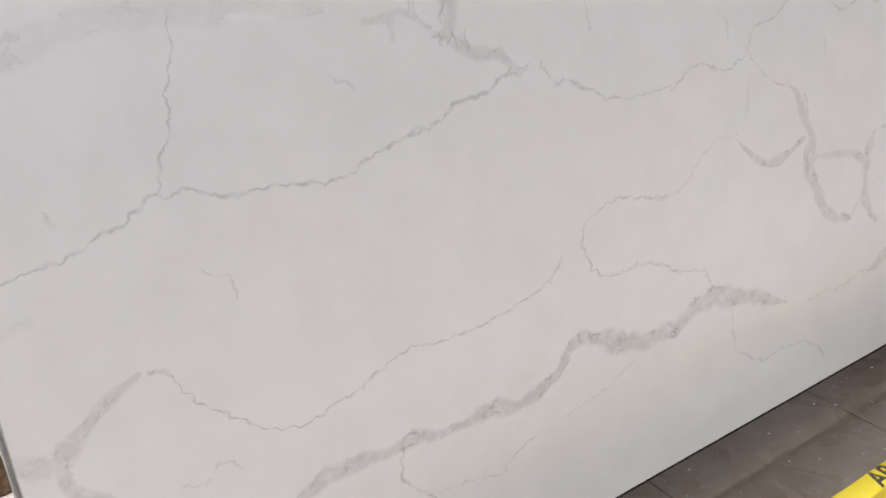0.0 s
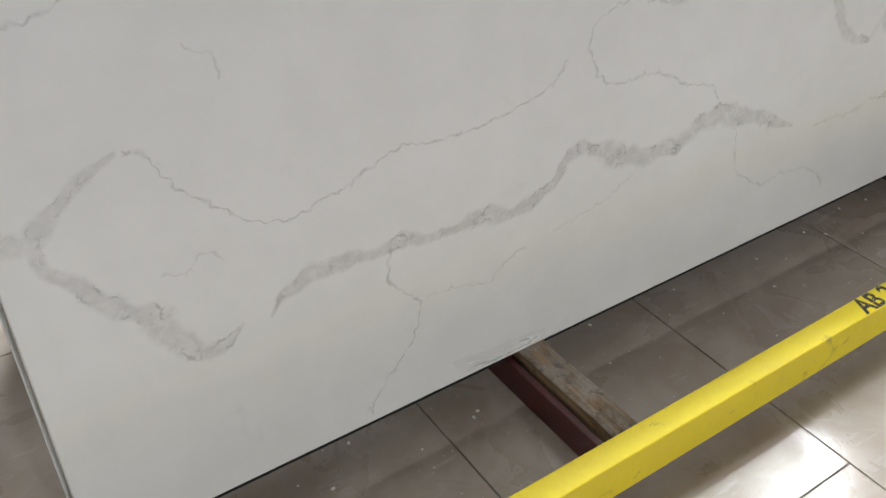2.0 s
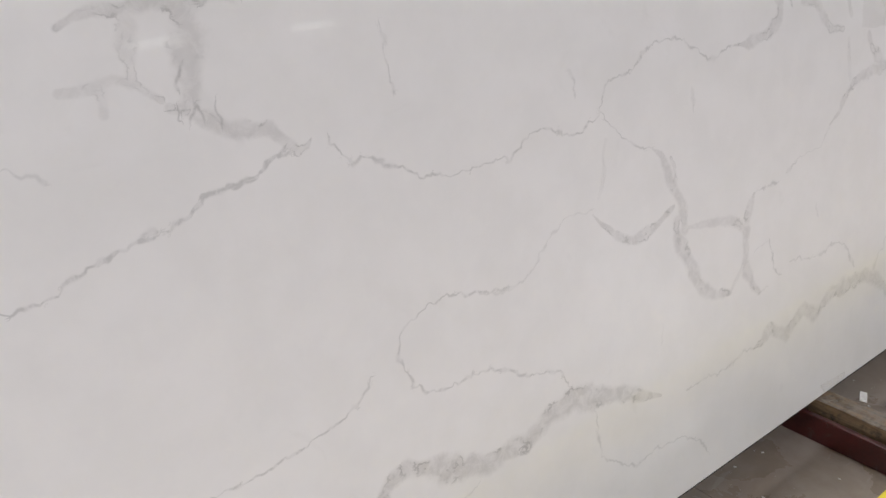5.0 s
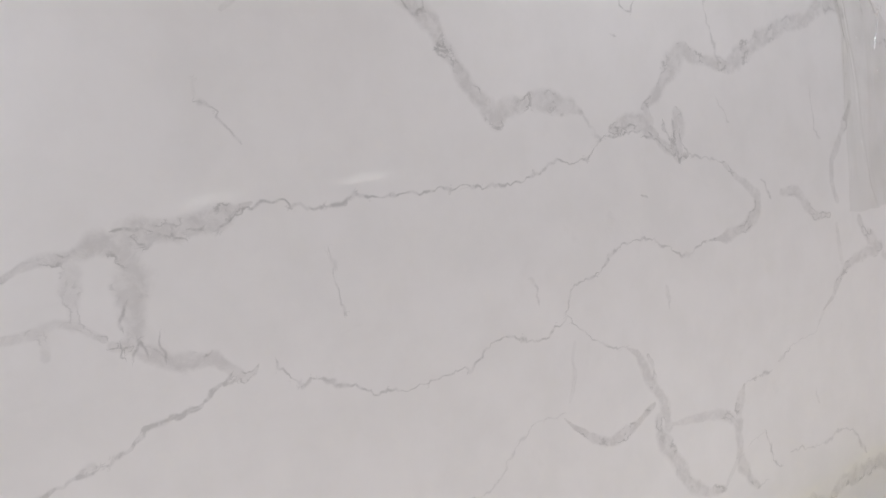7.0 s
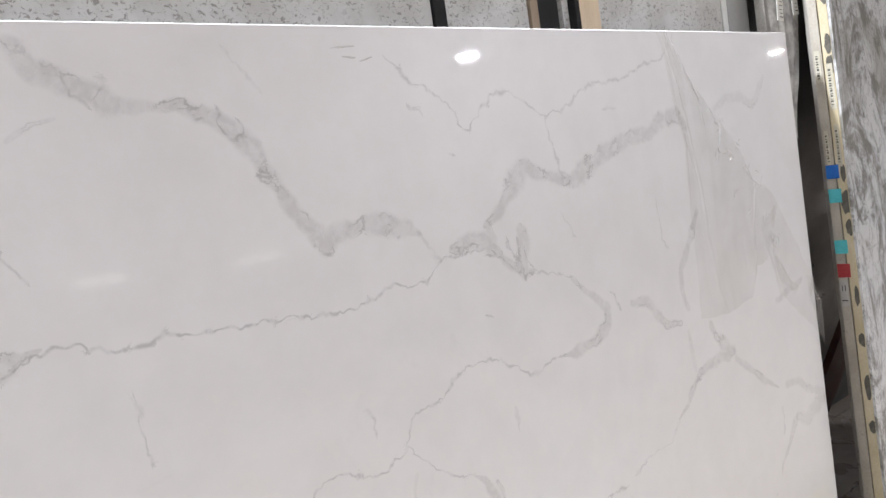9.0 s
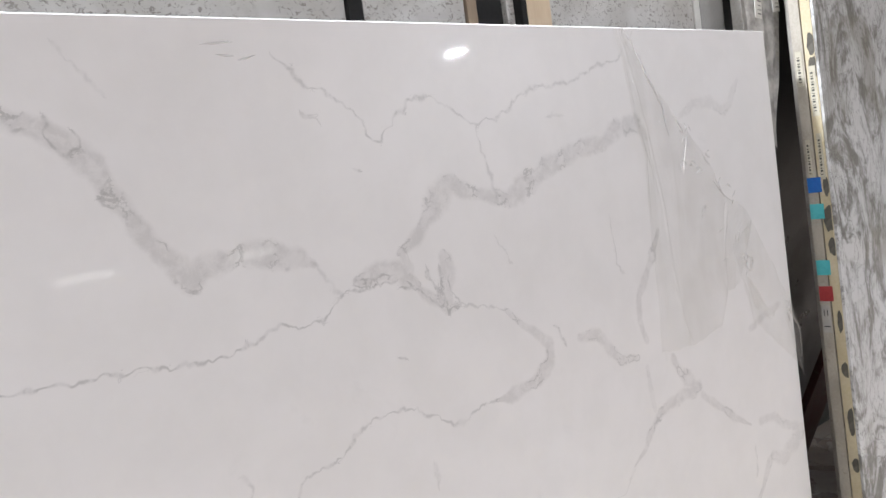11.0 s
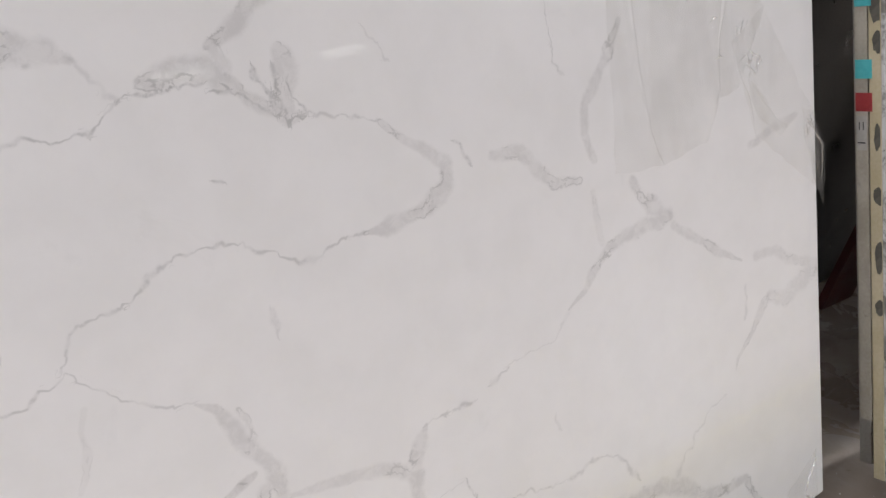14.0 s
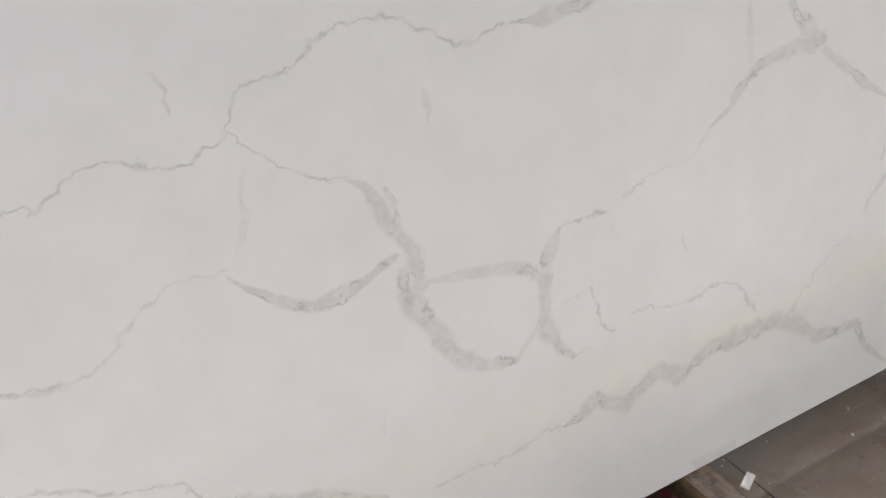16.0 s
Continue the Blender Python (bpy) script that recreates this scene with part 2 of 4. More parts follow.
M_CREASE = film_material("creased_film", (0.99, 0.99, 0.985), 0.04, 0.22, 0.5)
M_STENCIL = stencil_material()
M_PLASTER = worn("hall_plaster", (0.56, 0.555, 0.545), (0.64, 0.635, 0.625), 0.6, 0.8, 8)
M_CEILING = worn("hall_ceiling", (0.62, 0.62, 0.63), (0.68, 0.68, 0.69), 0.5, 0.9, 8)
M_LAMP = worn("lamp_housing", (0.05, 0.05, 0.05), (0.08, 0.08, 0.08), 9, 0.5)
M_STRIP = worn("frosted_diffuser", (0.7, 0.7, 0.7), (0.75, 0.75, 0.74), 9, 0.5)
M_STRIP.node_tree.nodes["Principled BSDF"].inputs["Emission Color"].default_value = (1, 0.99, 0.95, 1)
M_STRIP.node_tree.nodes["Principled BSDF"].inputs["Emission Strength"].default_value = 8.0
M_EDGE_LABEL = worn("yellowed_label", (0.42, 0.39, 0.30), (0.52, 0.49, 0.40), 30, 0.6, dirt=(0.3, 0.27, 0.2))
M_PALE_MARK = worn("pale_chalk", (0.36, 0.345, 0.32), (0.45, 0.435, 0.41), 30, 0.7)
M_CHIP = worn("stone_chip", (0.6, 0.58, 0.55), (0.75, 0.74, 0.72), 50, 0.5)


def granite_material():
    """White granite with flowing dark mineral streaks and grey patches."""
    n = Nodes("speckled_granite")
    flow = n.noise(36, 6, 0.72, 0.7, (0.8, 1.8, 1))
    col = n.mix(n.ramp(n.noise(17, 4, 0.6, 0.6), 0.42, 0.62), (0.56, 0.545, 0.53), (0.27, 0.265, 0.265))
    col = n.mix(n.ramp(flow, 0.49, 0.58), col, (0.035, 0.035, 0.038))
    col = n.mix(n.ramp(n.noise(150, 4, 0.7), 0.62, 0.68), col, (0.08, 0.078, 0.075))
    return n.done(col, 0.3)


M_GRANITE = granite_material()

# ---- shape helpers ----


def mesh_of(title, bm, material):
    me = bpy.data.meshes.new(title)
    bm.to_mesh(me)
    bm.free()
    me.materials.append(material)
    return me


def part(title, bm, material, parent=None, label="", m=None):
    """One mesh object, under a thing or a part."""
    ob = new(title, mesh_of(title, bm, material))
    if parent:
        ob.parent = parent
    if m is not None:
        ob.matrix_basis = m
    return tagged(ob, label) if label else ob


def thing(title, label, category, m=None, group="", kind=""):
    ob = new(title)
    ob.empty_display_size = 0.1
    if m is not None:
        ob.matrix_basis = m
    return tagged(ob, label, category, group, kind)


def block(x0, x1, y0, y1, z0, z1, bevel=0.0, rough=0.0, cuts=0, seed=0):
    """A box between two corners, with softened edges and, if asked for, an uneven surface."""
    bm = bmesh.new()
    bmesh.ops.create_cube(bm, size=1)
    bmesh.ops.scale(bm, vec=(x1 - x0, y1 - y0, z1 - z0), verts=bm.verts)
    bmesh.ops.translate(bm, vec=((x0 + x1) / 2, (y0 + y1) / 2, (z0 + z1) / 2), verts=bm.verts)
    if cuts:
        bmesh.ops.subdivide_edges(bm, edges=bm.edges[:], cuts=cuts, use_grid_fill=True)
    if bevel:
        sharp = [e for e in bm.edges if e.is_manifold and e.calc_face_angle(0) > 0.5]
        bmesh.ops.bevel(bm, geom=sharp, offset=bevel, segments=2, profile=0.6, affect="EDGES")
    if rough:
        for v in bm.verts:
            v.co += noise.noise_vector(v.co * 17 + Vector((seed, 0, 0))) * rough
    return bm


def tube(x0, x1, y0, y1, z0, z1, wall):
    """A hollow square section along x with rounded long edges and open ends."""
    bm = bmesh.new()
    rings = []
    for inset, r in ((0, 0.003), (wall, 0.0015)):
        a, b, c, d = y0 + inset, y1 - inset, z0 + inset, z1 - inset
        ring = []
        for cy, cz, start in ((b - r, d - r, 0), (a + r, d - r, 90), (a + r, c + r, 180), (b - r, c + r, 270)):
            for k in range(4):
                ang = radians(start + 30 * k)
                ring.append((cy + r * math.cos(ang), cz + r * math.sin(ang)))
        rings.append([[bm.verts.new((x, y, z)) for y, z in ring] for x in (x0, x1)])
    count = 16
    for k in range(count):
        j = (k + 1) % count
        (o0, o1), (i0, i1) = rings
        bm.faces.new((o0[k], o0[j], o1[j], o1[k]))
        bm.faces.new((i0[j], i0[k], i1[k], i1[j]))
        bm.faces.new((o0[j], o0[k], i0[k], i0[j]))
        bm.faces.new((o1[k], o1[j], i1[j], i1[k]))
    bmesh.ops.recalc_face_normals(bm, faces=bm.faces[:])
    return bm


# ---- hall: the closed space round the racks ----
def hall():
    x0, x1, y0, y1, top = -9.0, 24.0, -20.0, 8.0, 5.2
    for title, box in (
        ("wall_north", (x0, x1, y1, y1 + 0.2, 0, top)),
        ("wall_south", (x0, x1, y0 - 0.2, y0, 0, top)),
        ("wall_west", (x0 - 0.2, x0, y0, y1, 0, top)),
        ("wall_east", (x1, x1 + 0.2, y0, y1, 0, top)),
    ):
        tagged(part(title, block(*box), M_PLASTER), "plain painted warehouse wall in pale grey", "wall", kind="structure")
    tagged(part("ceiling", block(x0, x1, y0, y1, top, top + 0.2), M_CEILING), "pale grey warehouse ceiling", "ceiling", kind="structure")


hall()


def lamps():
    """High-bay lamps in rows; each housing hangs on a rod from the ceiling."""
    first = None
    for y, power, width, xs in LAMP_ROWS:
        for x in xs:
            data = bpy.data.lights.new("high_bay_light", "AREA")
            data.shape, data.size = "DISK", width
            data.energy, data.color = power, (0.93, 0.966, 1.056)
            new("high_bay_light", data).location = (x, y, LAMP_Z)
            if first is None:
                first = thing("high_bay_lamp", "round black high-bay lamp hanging from the ceiling", "lamp", pose(x, y, LAMP_Z), "ceiling lamps")
                bm = bmesh.new()
                bmesh.ops.create_cone(bm, cap_ends=True, segments=24, radius1=0.24, radius2=0.1, depth=0.16)
                bmesh.ops.translate(bm, vec=(0, 0, 0.085), verts=bm.verts)
                part("housing", bm, M_LAMP, first)
                bm = bmesh.new()
                bmesh.ops.create_cone(bm, cap_ends=True, segments=10, radius1=0.012, radius2=0.012, depth=1.05)
                bmesh.ops.translate(bm, vec=(0, 0, 0.68), verts=bm.verts)
                part("rod", bm, M_LAMP, first)
            else:
                copy_thing(first, pose(x, y, LAMP_Z))


lamps()


def strip_lights():
    """Long shaded lamps high on the far wall, dim beside the high-bay ones."""
    first = thing("strip_light", "long dim strip light high on the wall", "lamp", pose(13.2, -19.98, 2.9), "strip lights")
    part("housing", block(-0.7, 0.7, -0.02, 0.08, -0.14, 0.18, 0.01), M_LAMP, first)
    part("diffuser", block(-0.66, 0.66, 0.08, 0.12, -0.12, 0.12, 0.02), M_STRIP, first, "frosted glowing diffuser")
    copy_thing(first, pose(8.8, -19.98, 3.05))


strip_lights()

# ---- the veined quartz slab ----
SLAB_W, SLAB_H, SLAB_T = 3.074, 1.6, 0.02
SLAB = pose(0, 0, 0.09, -8, 0, 0)
VEINS = []


def band(ink, *points):
    """A broad smoky vein: x and z on the slab in metres, half width in millimetres."""
    VEINS.append(("band", ink, points))


def hairline(ink, *points):
    """A thin dark vein."""
    VEINS.append(("hair", ink, points))


band(0.8, (0.187, 0.64, 3.9), (0.152, 0.627, 7.7), (0.12, 0.604, 10), (0.092, 0.583, 12.2), (0.064, 0.563, 13.7), (0.051, 0.544, 15.3))
band(0.7, (-0.021, 0.581, 10.2), (0.014, 0.565, 11.9), (0.051, 0.544, 15.3))
band(1, (0.051, 0.544, 12.2), (0.065, 0.505, 7.8), (0.096, 0.47, 11.2), (0.127, 0.428, 14.8), (0.155, 0.4, 13.4), (0.185, 0.379, 17), (0.203, 0.334, 19.1), (0.225, 0.303, 17.7), (0.25, 0.286, 12.6), (0.285, 0.287, 9.1), (0.315, 0.309, 1.8))
hairline(0.8, (0.203, 0.64, 2.3), (0.229, 0.632, 2.4), (0.243, 0.599, 0.9), (0.259, 0.57, 1.6), (0.288, 0.539, 1.7), (0.312, 0.519, 1.7), (0.344, 0.491, 1.3), (0.379, 0.471, 1.3), (0.417, 0.458, 1.3), (0.449, 0.465, 1.4), (0.481, 0.475, 1.4), (0.514, 0.479, 1.4), (0.559, 0.5, 2.3), (0.594, 0.51, 0.9), (0.634, 0.524, 1.4), (0.674, 0.516, 1.4), (0.721, 0.511, 1.5), (0.783, 0.51, 1.5), (0.834, 0.517, 2), (0.886, 0.527, 1.5), (0.927, 0.536, 1.5), (0.954, 0.547, 1.6), (0.974, 0.564, 2.1), (0.991, 0.584, 1))
hairline(0.7, (1.293, 0.631, 1.1), (1.212, 0.647, 2.2), (1.15, 0.664, 1.6), (1.107, 0.657, 1), (1.071, 0.643, 1), (1.048, 0.622, 1.6), (1.041, 0.599, 2.1), (1.056, 0.566, 2.1), (1.063, 0.537, 1.6), (1.098, 0.515, 1.6), (1.137, 0.504, 1.7), (1.183, 0.51, 2.2), (1.24, 0.499, 1.7), (1.283, 0.473, 2.3), (1.328, 0.451, 1.8), (1.391, 0.435, 1.8), (1.411, 0.395, 1.8))
band(1.15, (0.365, 0.303, 2.8), (0.382, 0.327, 7.4), (0.411, 0.342, 11.2), (0.444, 0.351, 12.2), (0.487, 0.351, 12.4), (0.52, 0.349, 10.6), (0.554, 0.345, 8.8), (0.589, 0.348, 10.8), (0.625, 0.351, 12.9), (0.672, 0.335, 8.1), (0.722, 0.331, 8.2), (0.761, 0.34, 12.4), (0.801, 0.336, 14.7), (0.848, 0.322, 10.7), (0.883, 0.328, 11.8), (0.925, 0.332, 10.9), (0.954, 0.347, 9.8), (0.976, 0.37, 9.8), (0.997, 0.396, 13.1), (1.027, 0.403, 15.4), (1.073, 0.383, 16.8), (1.12, 0.359, 18.2), (1.186, 0.334, 17.5), (1.236, 0.334, 15.3), (1.288, 0.332, 14.4), (1.33, 0.346, 14.5), (1.364, 0.362, 14.5), (1.418, 0.367, 17.2), (1.467, 0.35, 18.7), (1.527, 0.328, 16.5), (1.59, 0.306, 14.2), (1.676, 0.267, 2.7))
hairline(0.9, (0.588, 0.334, 1.5), (0.584, 0.301, 1.5), (0.587, 0.271, 1.5), (0.615, 0.242, 1.5), (0.644, 0.214, 1.6), (0.635, 0.184, 1.3), (0.622, 0.14, 1.3), (0.598, 0.118, 1.1), (0.577, 0.096, 1.1), (0.549, 0.07, 1.1), (0.528, 0.048, 1.6), (0.519, 0.019, 1.6))
hairline(0.55, (0.663, 0.216, 1), (0.702, 0.218, 1.6), (0.741, 0.209, 1.1), (0.795, 0.193, 1.3), (0.817, 0.21, 2.2), (0.852, 0.228, 1.3), (0.888, 0.24, 1.3))
hairline(0.4, (0.954, 0.245, 1.3), (1.03, 0.259, 1.4), (1.092, 0.27, 1.4), (1.14, 0.294, 2.3), (1.171, 0.309, 2.3))
hairline(0.55, (1.475, 0.318, 1.9), (1.479, 0.262, 2.5), (1.486, 0.211, 1.6), (1.542, 0.169, 1.6), (1.587, 0.143, 2.7), (1.648, 0.153, 1.4), (1.749, 0.14, 1.4), (1.802, 0.105, 1.7), (1.836, 0.054, 1.7))
hairline(0.45, (0.212, 0.443, 1.7), (0.223, 0.433, 1.7), (0.245, 0.43, 1.3), (0.261, 0.443, 0.9), (0.277, 0.454, 1.3), (0.294, 0.447, 1.7), (0.309, 0.427, 0.9))
hairline(0.55, (0.309, 0.762, 1.6), (0.32, 0.754, 1.2), (0.344, 0.747, 1.2), (0.353, 0.732, 1.6), (0.354, 0.706, 1.6))
band(0.3, (0.022, 0.748, 6.9), (0.039, 0.759, 8.4), (0.067, 0.766, 7))
hairline(0.8, (0.034, 0.825, 1.1), (0.048, 0.825, 1.1), (0.076, 0.828, 1.1), (0.106, 0.832, 2.2), (0.135, 0.834, 2.3), (0.16, 0.842, 2.3), (0.177, 0.853, 1.9), (0.194, 0.859, 1.9), (0.214, 0.861, 1.9), (0.232, 0.871, 1.6), (0.246, 0.882, 1.6), (0.259, 0.888, 1.6), (0.272, 0.893, 1.6))
hairline(0.75, (0.272, 0.893, 1.6), (0.278, 0.908, 1.6), (0.277, 0.924, 1.6), (0.287, 0.942, 1.6), (0.298, 0.956, 1.6), (0.308, 0.974, 1.6), (0.311, 1.001, 1.6), (0.311, 1.024, 1.2), (0.318, 1.05, 1.2), (0.326, 1.072, 1.2), (0.334, 1.101, 1.2), (0.338, 1.127, 1.1))
hairline(0.8, (0.272, 0.893, 1.6), (0.279, 0.885, 1.6), (0.304, 0.888, 1.6), (0.324, 0.883, 2.4), (0.345, 0.873, 1.6), (0.366, 0.861, 2.5), (0.393, 0.86, 1.7), (0.42, 0.862, 1.7), (0.456, 0.858, 1.7), (0.494, 0.852, 1.7), (0.531, 0.844, 1.8), (0.562, 0.844, 1.3), (0.589, 0.853, 2.7), (0.618, 0.871, 1.8), (0.651, 0.876, 1.8), (0.673, 0.881, 1.4), (0.702, 0.892, 1.9), (0.73, 0.889, 1.9), (0.76, 0.899, 1.9), (0.792, 0.921, 1.9), (0.839, 0.922, 2.9), (0.859, 0.93, 1.5), (0.892, 0.946, 1.5), (0.911, 0.956, 2))
hairline(0.4, (0.561, 1.008, 1.3), (0.578, 0.995, 1.7), (0.601, 0.982, 1.8))
band(0.35, (0.12, 1.105, 16.8), (0.163, 1.119, 17), (0.229, 1.131, 16), (0.303, 1.132, 15), (0.363, 1.123, 13.9), (0.461, 1.114, 11.3), (0.559, 1.105, 8.4))
hairline(0.5, (0.123, 0.893, 3), (0.128, 0.885, 3))
band(0.95, (0.65, 1.145, 4), (0.67, 1.154, 4.7), (0.691, 1.16, 6.2), (0.713, 1.158, 7.6), (0.736, 1.158, 8.4), (0.752, 1.165, 11.3), (0.766, 1.171, 14.2), (0.793, 1.164, 14.4), (0.824, 1.172, 13.1), (0.861, 1.17, 13.4), (0.893, 1.172, 13.6), (0.925, 1.174, 13), (0.959, 1.18, 7.8), (0.981, 1.184, 2.4))
hairline(0.9, (0.921, 1.155, 1.1), (0.939, 1.16, 1.2), (0.957, 1.168, 1.2), (0.976, 1.178, 1.2), (1.002, 1.183, 2), (1.028, 1.178, 1.6), (1.053, 1.17, 1.6), (1.079, 1.159, 2.5), (1.108, 1.161, 3.3), (1.123, 1.162, 2.1), (1.148, 1.168, 1.7), (1.163, 1.166, 2.1), (1.177, 1.158, 1.7), (1.208, 1.159, 1.7), (1.239, 1.156, 1.8), (1.282, 1.153, 1.8), (1.327, 1.149, 1.8), (1.385, 1.144, 1.9), (1.445, 1.137, 1.9), (1.491, 1.142, 1.9), (1.532, 1.151, 2), (1.562, 1.168, 2), (1.594, 1.152, 1.5), (1.638, 1.156, 1.5), (1.671, 1.183, 1.5), (1.687, 1.189, 2.1), (1.733, 1.187, 2.1), (1.78, 1.188, 1.6))
band(0.5, (0.732, 1.152, 9.8), (0.725, 1.114, 9.8), (0.72, 1.072, 8.4))
band(0.8, (0.806, 1.155, 16), (0.801, 1.111, 16), (0.793, 1.076, 16), (0.79, 1.039, 11.7))
band(0.6, (0.636, 1.075, 5.4), (0.655, 1.074, 5.4), (0.674, 1.076, 6.2), (0.701, 1.08, 5.6), (0.726, 1.07, 5.6), (0.754, 1.048, 4.3))
band(0.5, (0.684, 1.077, 6.9), (0.68, 1.043, 6.2))
band(0.85, (0.762, 1.035, 5), (0.789, 1.028, 7.3), (0.809, 1.015, 8.9), (0.829, 0.998, 10.5), (0.858, 0.989, 10.6), (0.89, 0.985, 10.8), (0.91, 0.963, 7), (0.925, 0.948, 5.5), (0.942, 0.95, 3.2), (0.951, 0.96, 1.2))
hairline(0.9, (0.761, 1.033, 1.4), (0.784, 1.031, 1.5))
hairline(0.9, (0.771, 1.036, 1.1), (0.774, 1.015, 1.1))
hairline(0.9, (0.783, 1.015, 1.1), (0.794, 1.034, 1.5), (0.803, 1.012, 1.1))
hairline(0.7, (0.822, 1.032, 1.5), (0.821, 0.998, 1.5))
hairline(0.9, (0.785, 1.089, 1.4), (0.78, 1.075, 2.2), (0.776, 1.056, 1.4))
hairline(0.75, (0.977, 0.957, 1.6), (0.989, 0.941, 1.6), (1, 0.926, 1.6), (1.011, 0.911, 2.5), (1.026, 0.917, 1.7), (1.048, 0.909, 2.5), (1.061, 0.903, 2.5), (1.079, 0.893, 1.7), (1.102, 0.882, 1.7), (1.115, 0.872, 1.3), (1.155, 0.86, 1.3), (1.196, 0.85, 0.9), (1.264, 0.853, 1.1), (1.298, 0.853, 2.3), (1.315, 0.848, 1.9), (1.336, 0.862, 1.4), (1.371, 0.887, 1.4), (1.401, 0.881, 2.4), (1.444, 0.863, 2), (1.482, 0.853, 1.5), (1.512, 0.871, 1.5), (1.535, 0.879, 2))
hairline(0.75, (0.635, 0.869, 1), (0.659, 0.875, 1.4), (0.685, 0.887, 1.4), (0.712, 0.885, 1.4), (0.734, 0.89, 1.8), (0.754, 0.897, 2.2), (0.772, 0.914, 1.5), (0.788, 0.923, 1.5), (0.814, 0.918, 1.9), (0.837, 0.917, 1.9), (0.859, 0.927, 1.5), (0.878, 0.944, 1.5), (0.895, 0.945, 1.6), (0.916, 0.949, 1.6))
hairline(0.6, (0.93, 1.33, 3), (0.948, 1.32, 1.5), (0.963, 1.292, 1.2), (0.98, 1.269, 2.3))
hairline(0.25, (0.925, 1.364, 1.5), (0.924, 1.342, 1.5))
hairline(0.6, (1.087, 1.099, 1.2), (1.094, 1.072, 1.7), (1.095, 1.037, 1.3), (1.094, 1.012, 1), (1.102, 0.995, 2.5))
band(0.95, (1.01, 1.565, 11.3), (1.032, 1.536, 13), (1.059, 1.525, 14.6), (1.093, 1.509, 16.4), (1.121, 1.493, 13.7), (1.151, 1.484, 8.5), (1.191, 1.482, 5.5), (1.217, 1.485, 7.2), (1.25, 1.471, 10.6), (1.284, 1.457, 12.4), (1.309, 1.438, 14.3), (1.333, 1.411, 12.8), (1.342, 1.38, 11.1), (1.363, 1.356, 11.3), (1.381, 1.315, 12.3), (1.408, 1.285, 13.3), (1.435, 1.253, 14.4), (1.464, 1.263, 12.8), (1.512, 1.268, 13.1), (1.559, 1.264, 14.3), (1.608, 1.255, 12.7), (1.634, 1.238, 4.9))
hairline(0.7, (1.062, 1.543, 1.5), (1.066, 1.525, 1.5), (1.074, 1.506, 1.5), (1.09, 1.491, 2.2))
hairline(0.6, (1.112, 1.531, 1.5), (1.121, 1.516, 1.5), (1.108, 1.5, 1.5))
hairline(0.8, (1.284, 1.478, 1.7), (1.281, 1.449, 1.7), (1.29, 1.437, 1.2), (1.302, 1.426, 1.7), (1.321, 1.436, 1.7), (1.317, 1.457, 1.7))
hairline(0.6, (1.343, 1.397, 1.3), (1.343, 1.38, 1.3), (1.334, 1.371, 1.3))
hairline(0.35, (1.632, 1.242, 3), (1.653, 1.21, 3), (1.679, 1.184, 2))
band(0.45, (0.984, 1.45, 2.8), (0.999, 1.459, 4.3), (1.017, 1.469, 3.6), (1.047, 1.474, 1.5))
hairline(0.3, (1.303, 1.564, 1.7), (1.321, 1.547, 2.5), (1.33, 1.53, 2.5), (1.347, 1.517, 2.6), (1.354, 1.5, 3.4))
hairline(0.65, (1.617, 1.547, 1.4), (1.64, 1.524, 2), (1.663, 1.504, 2.5), (1.7, 1.493, 2), (1.743, 1.461, 1), (1.765, 1.444, 1))
hairline(0.5, (1.65, 1.458, 2), (1.678, 1.447, 1.5))
hairline(0.75, (1.763, 1.446, 1.5), (1.767, 1.423, 1.6), (1.779, 1.41, 1.6), (1.795, 1.416, 1.3), (1.819, 1.441, 1.3), (1.846, 1.461, 1.6), (1.872, 1.476, 2.7), (1.896, 1.481, 3.3))
hairline(0.55, (1.896, 1.481, 1.3), (1.941, 1.462, 1.3), (1.979, 1.438, 1.3), (2.005, 1.424, 1.4), (2.011, 1.386, 2.3), (2.023, 1.356, 2.3), (2.032, 1.315, 2.9), (2.042, 1.293, 3.5))
hairline(0.6, (2.005, 1.424, 1.4), (2.076, 1.439, 2.3), (2.128, 1.467, 2.4), (2.161, 1.486, 2.4), (2.2, 1.488, 2.4), (2.272, 1.489, 3.1), (2.329, 1.51, 2.5), (2.4, 1.528, 1.9), (2.447, 1.534, 2), (2.477, 1.566, 1.6), (2.507, 1.593, 1.6))
band(0.9, (1.8, 1.23, 5.3), (1.826, 1.243, 10.7), (1.864, 1.276, 15.2), (1.894, 1.306, 16.4), (1.931, 1.33, 14.4), (1.978, 1.311, 10.2), (2.037, 1.293, 12.7), (2.082, 1.292, 15.3), (2.146, 1.322, 14.4), (2.209, 1.341, 14.7), (2.276, 1.361, 15), (2.365, 1.367, 12.9), (2.417, 1.397, 13.1), (2.477, 1.4, 13.3), (2.519, 1.371, 8.1))
band(0.95, (1.713, 1.201, 9.2), (1.75, 1.206, 14.5), (1.795, 1.204, 15.8), (1.808, 1.181, 11.7), (1.827, 1.17, 6.4))
band(0.6, (1.803, 1.232, 6.4), (1.817, 1.201, 7.5))
band(0.8, (1.819, 1.174, 5.3), (1.853, 1.146, 7.6), (1.889, 1.12, 7.7), (1.91, 1.126, 4.4))
band(0.8, (1.891, 1.212, 8.8), (1.891, 1.173, 9.9), (1.892, 1.134, 7.7))
hairline(0.9, (1.846, 1.191, 2.2), (1.865, 1.166, 2.7), (1.883, 1.13, 2.2))
hairline(0.55, (1.907, 1.126, 1.7), (1.98, 1.108, 1.7), (2.023, 1.094, 2.3))
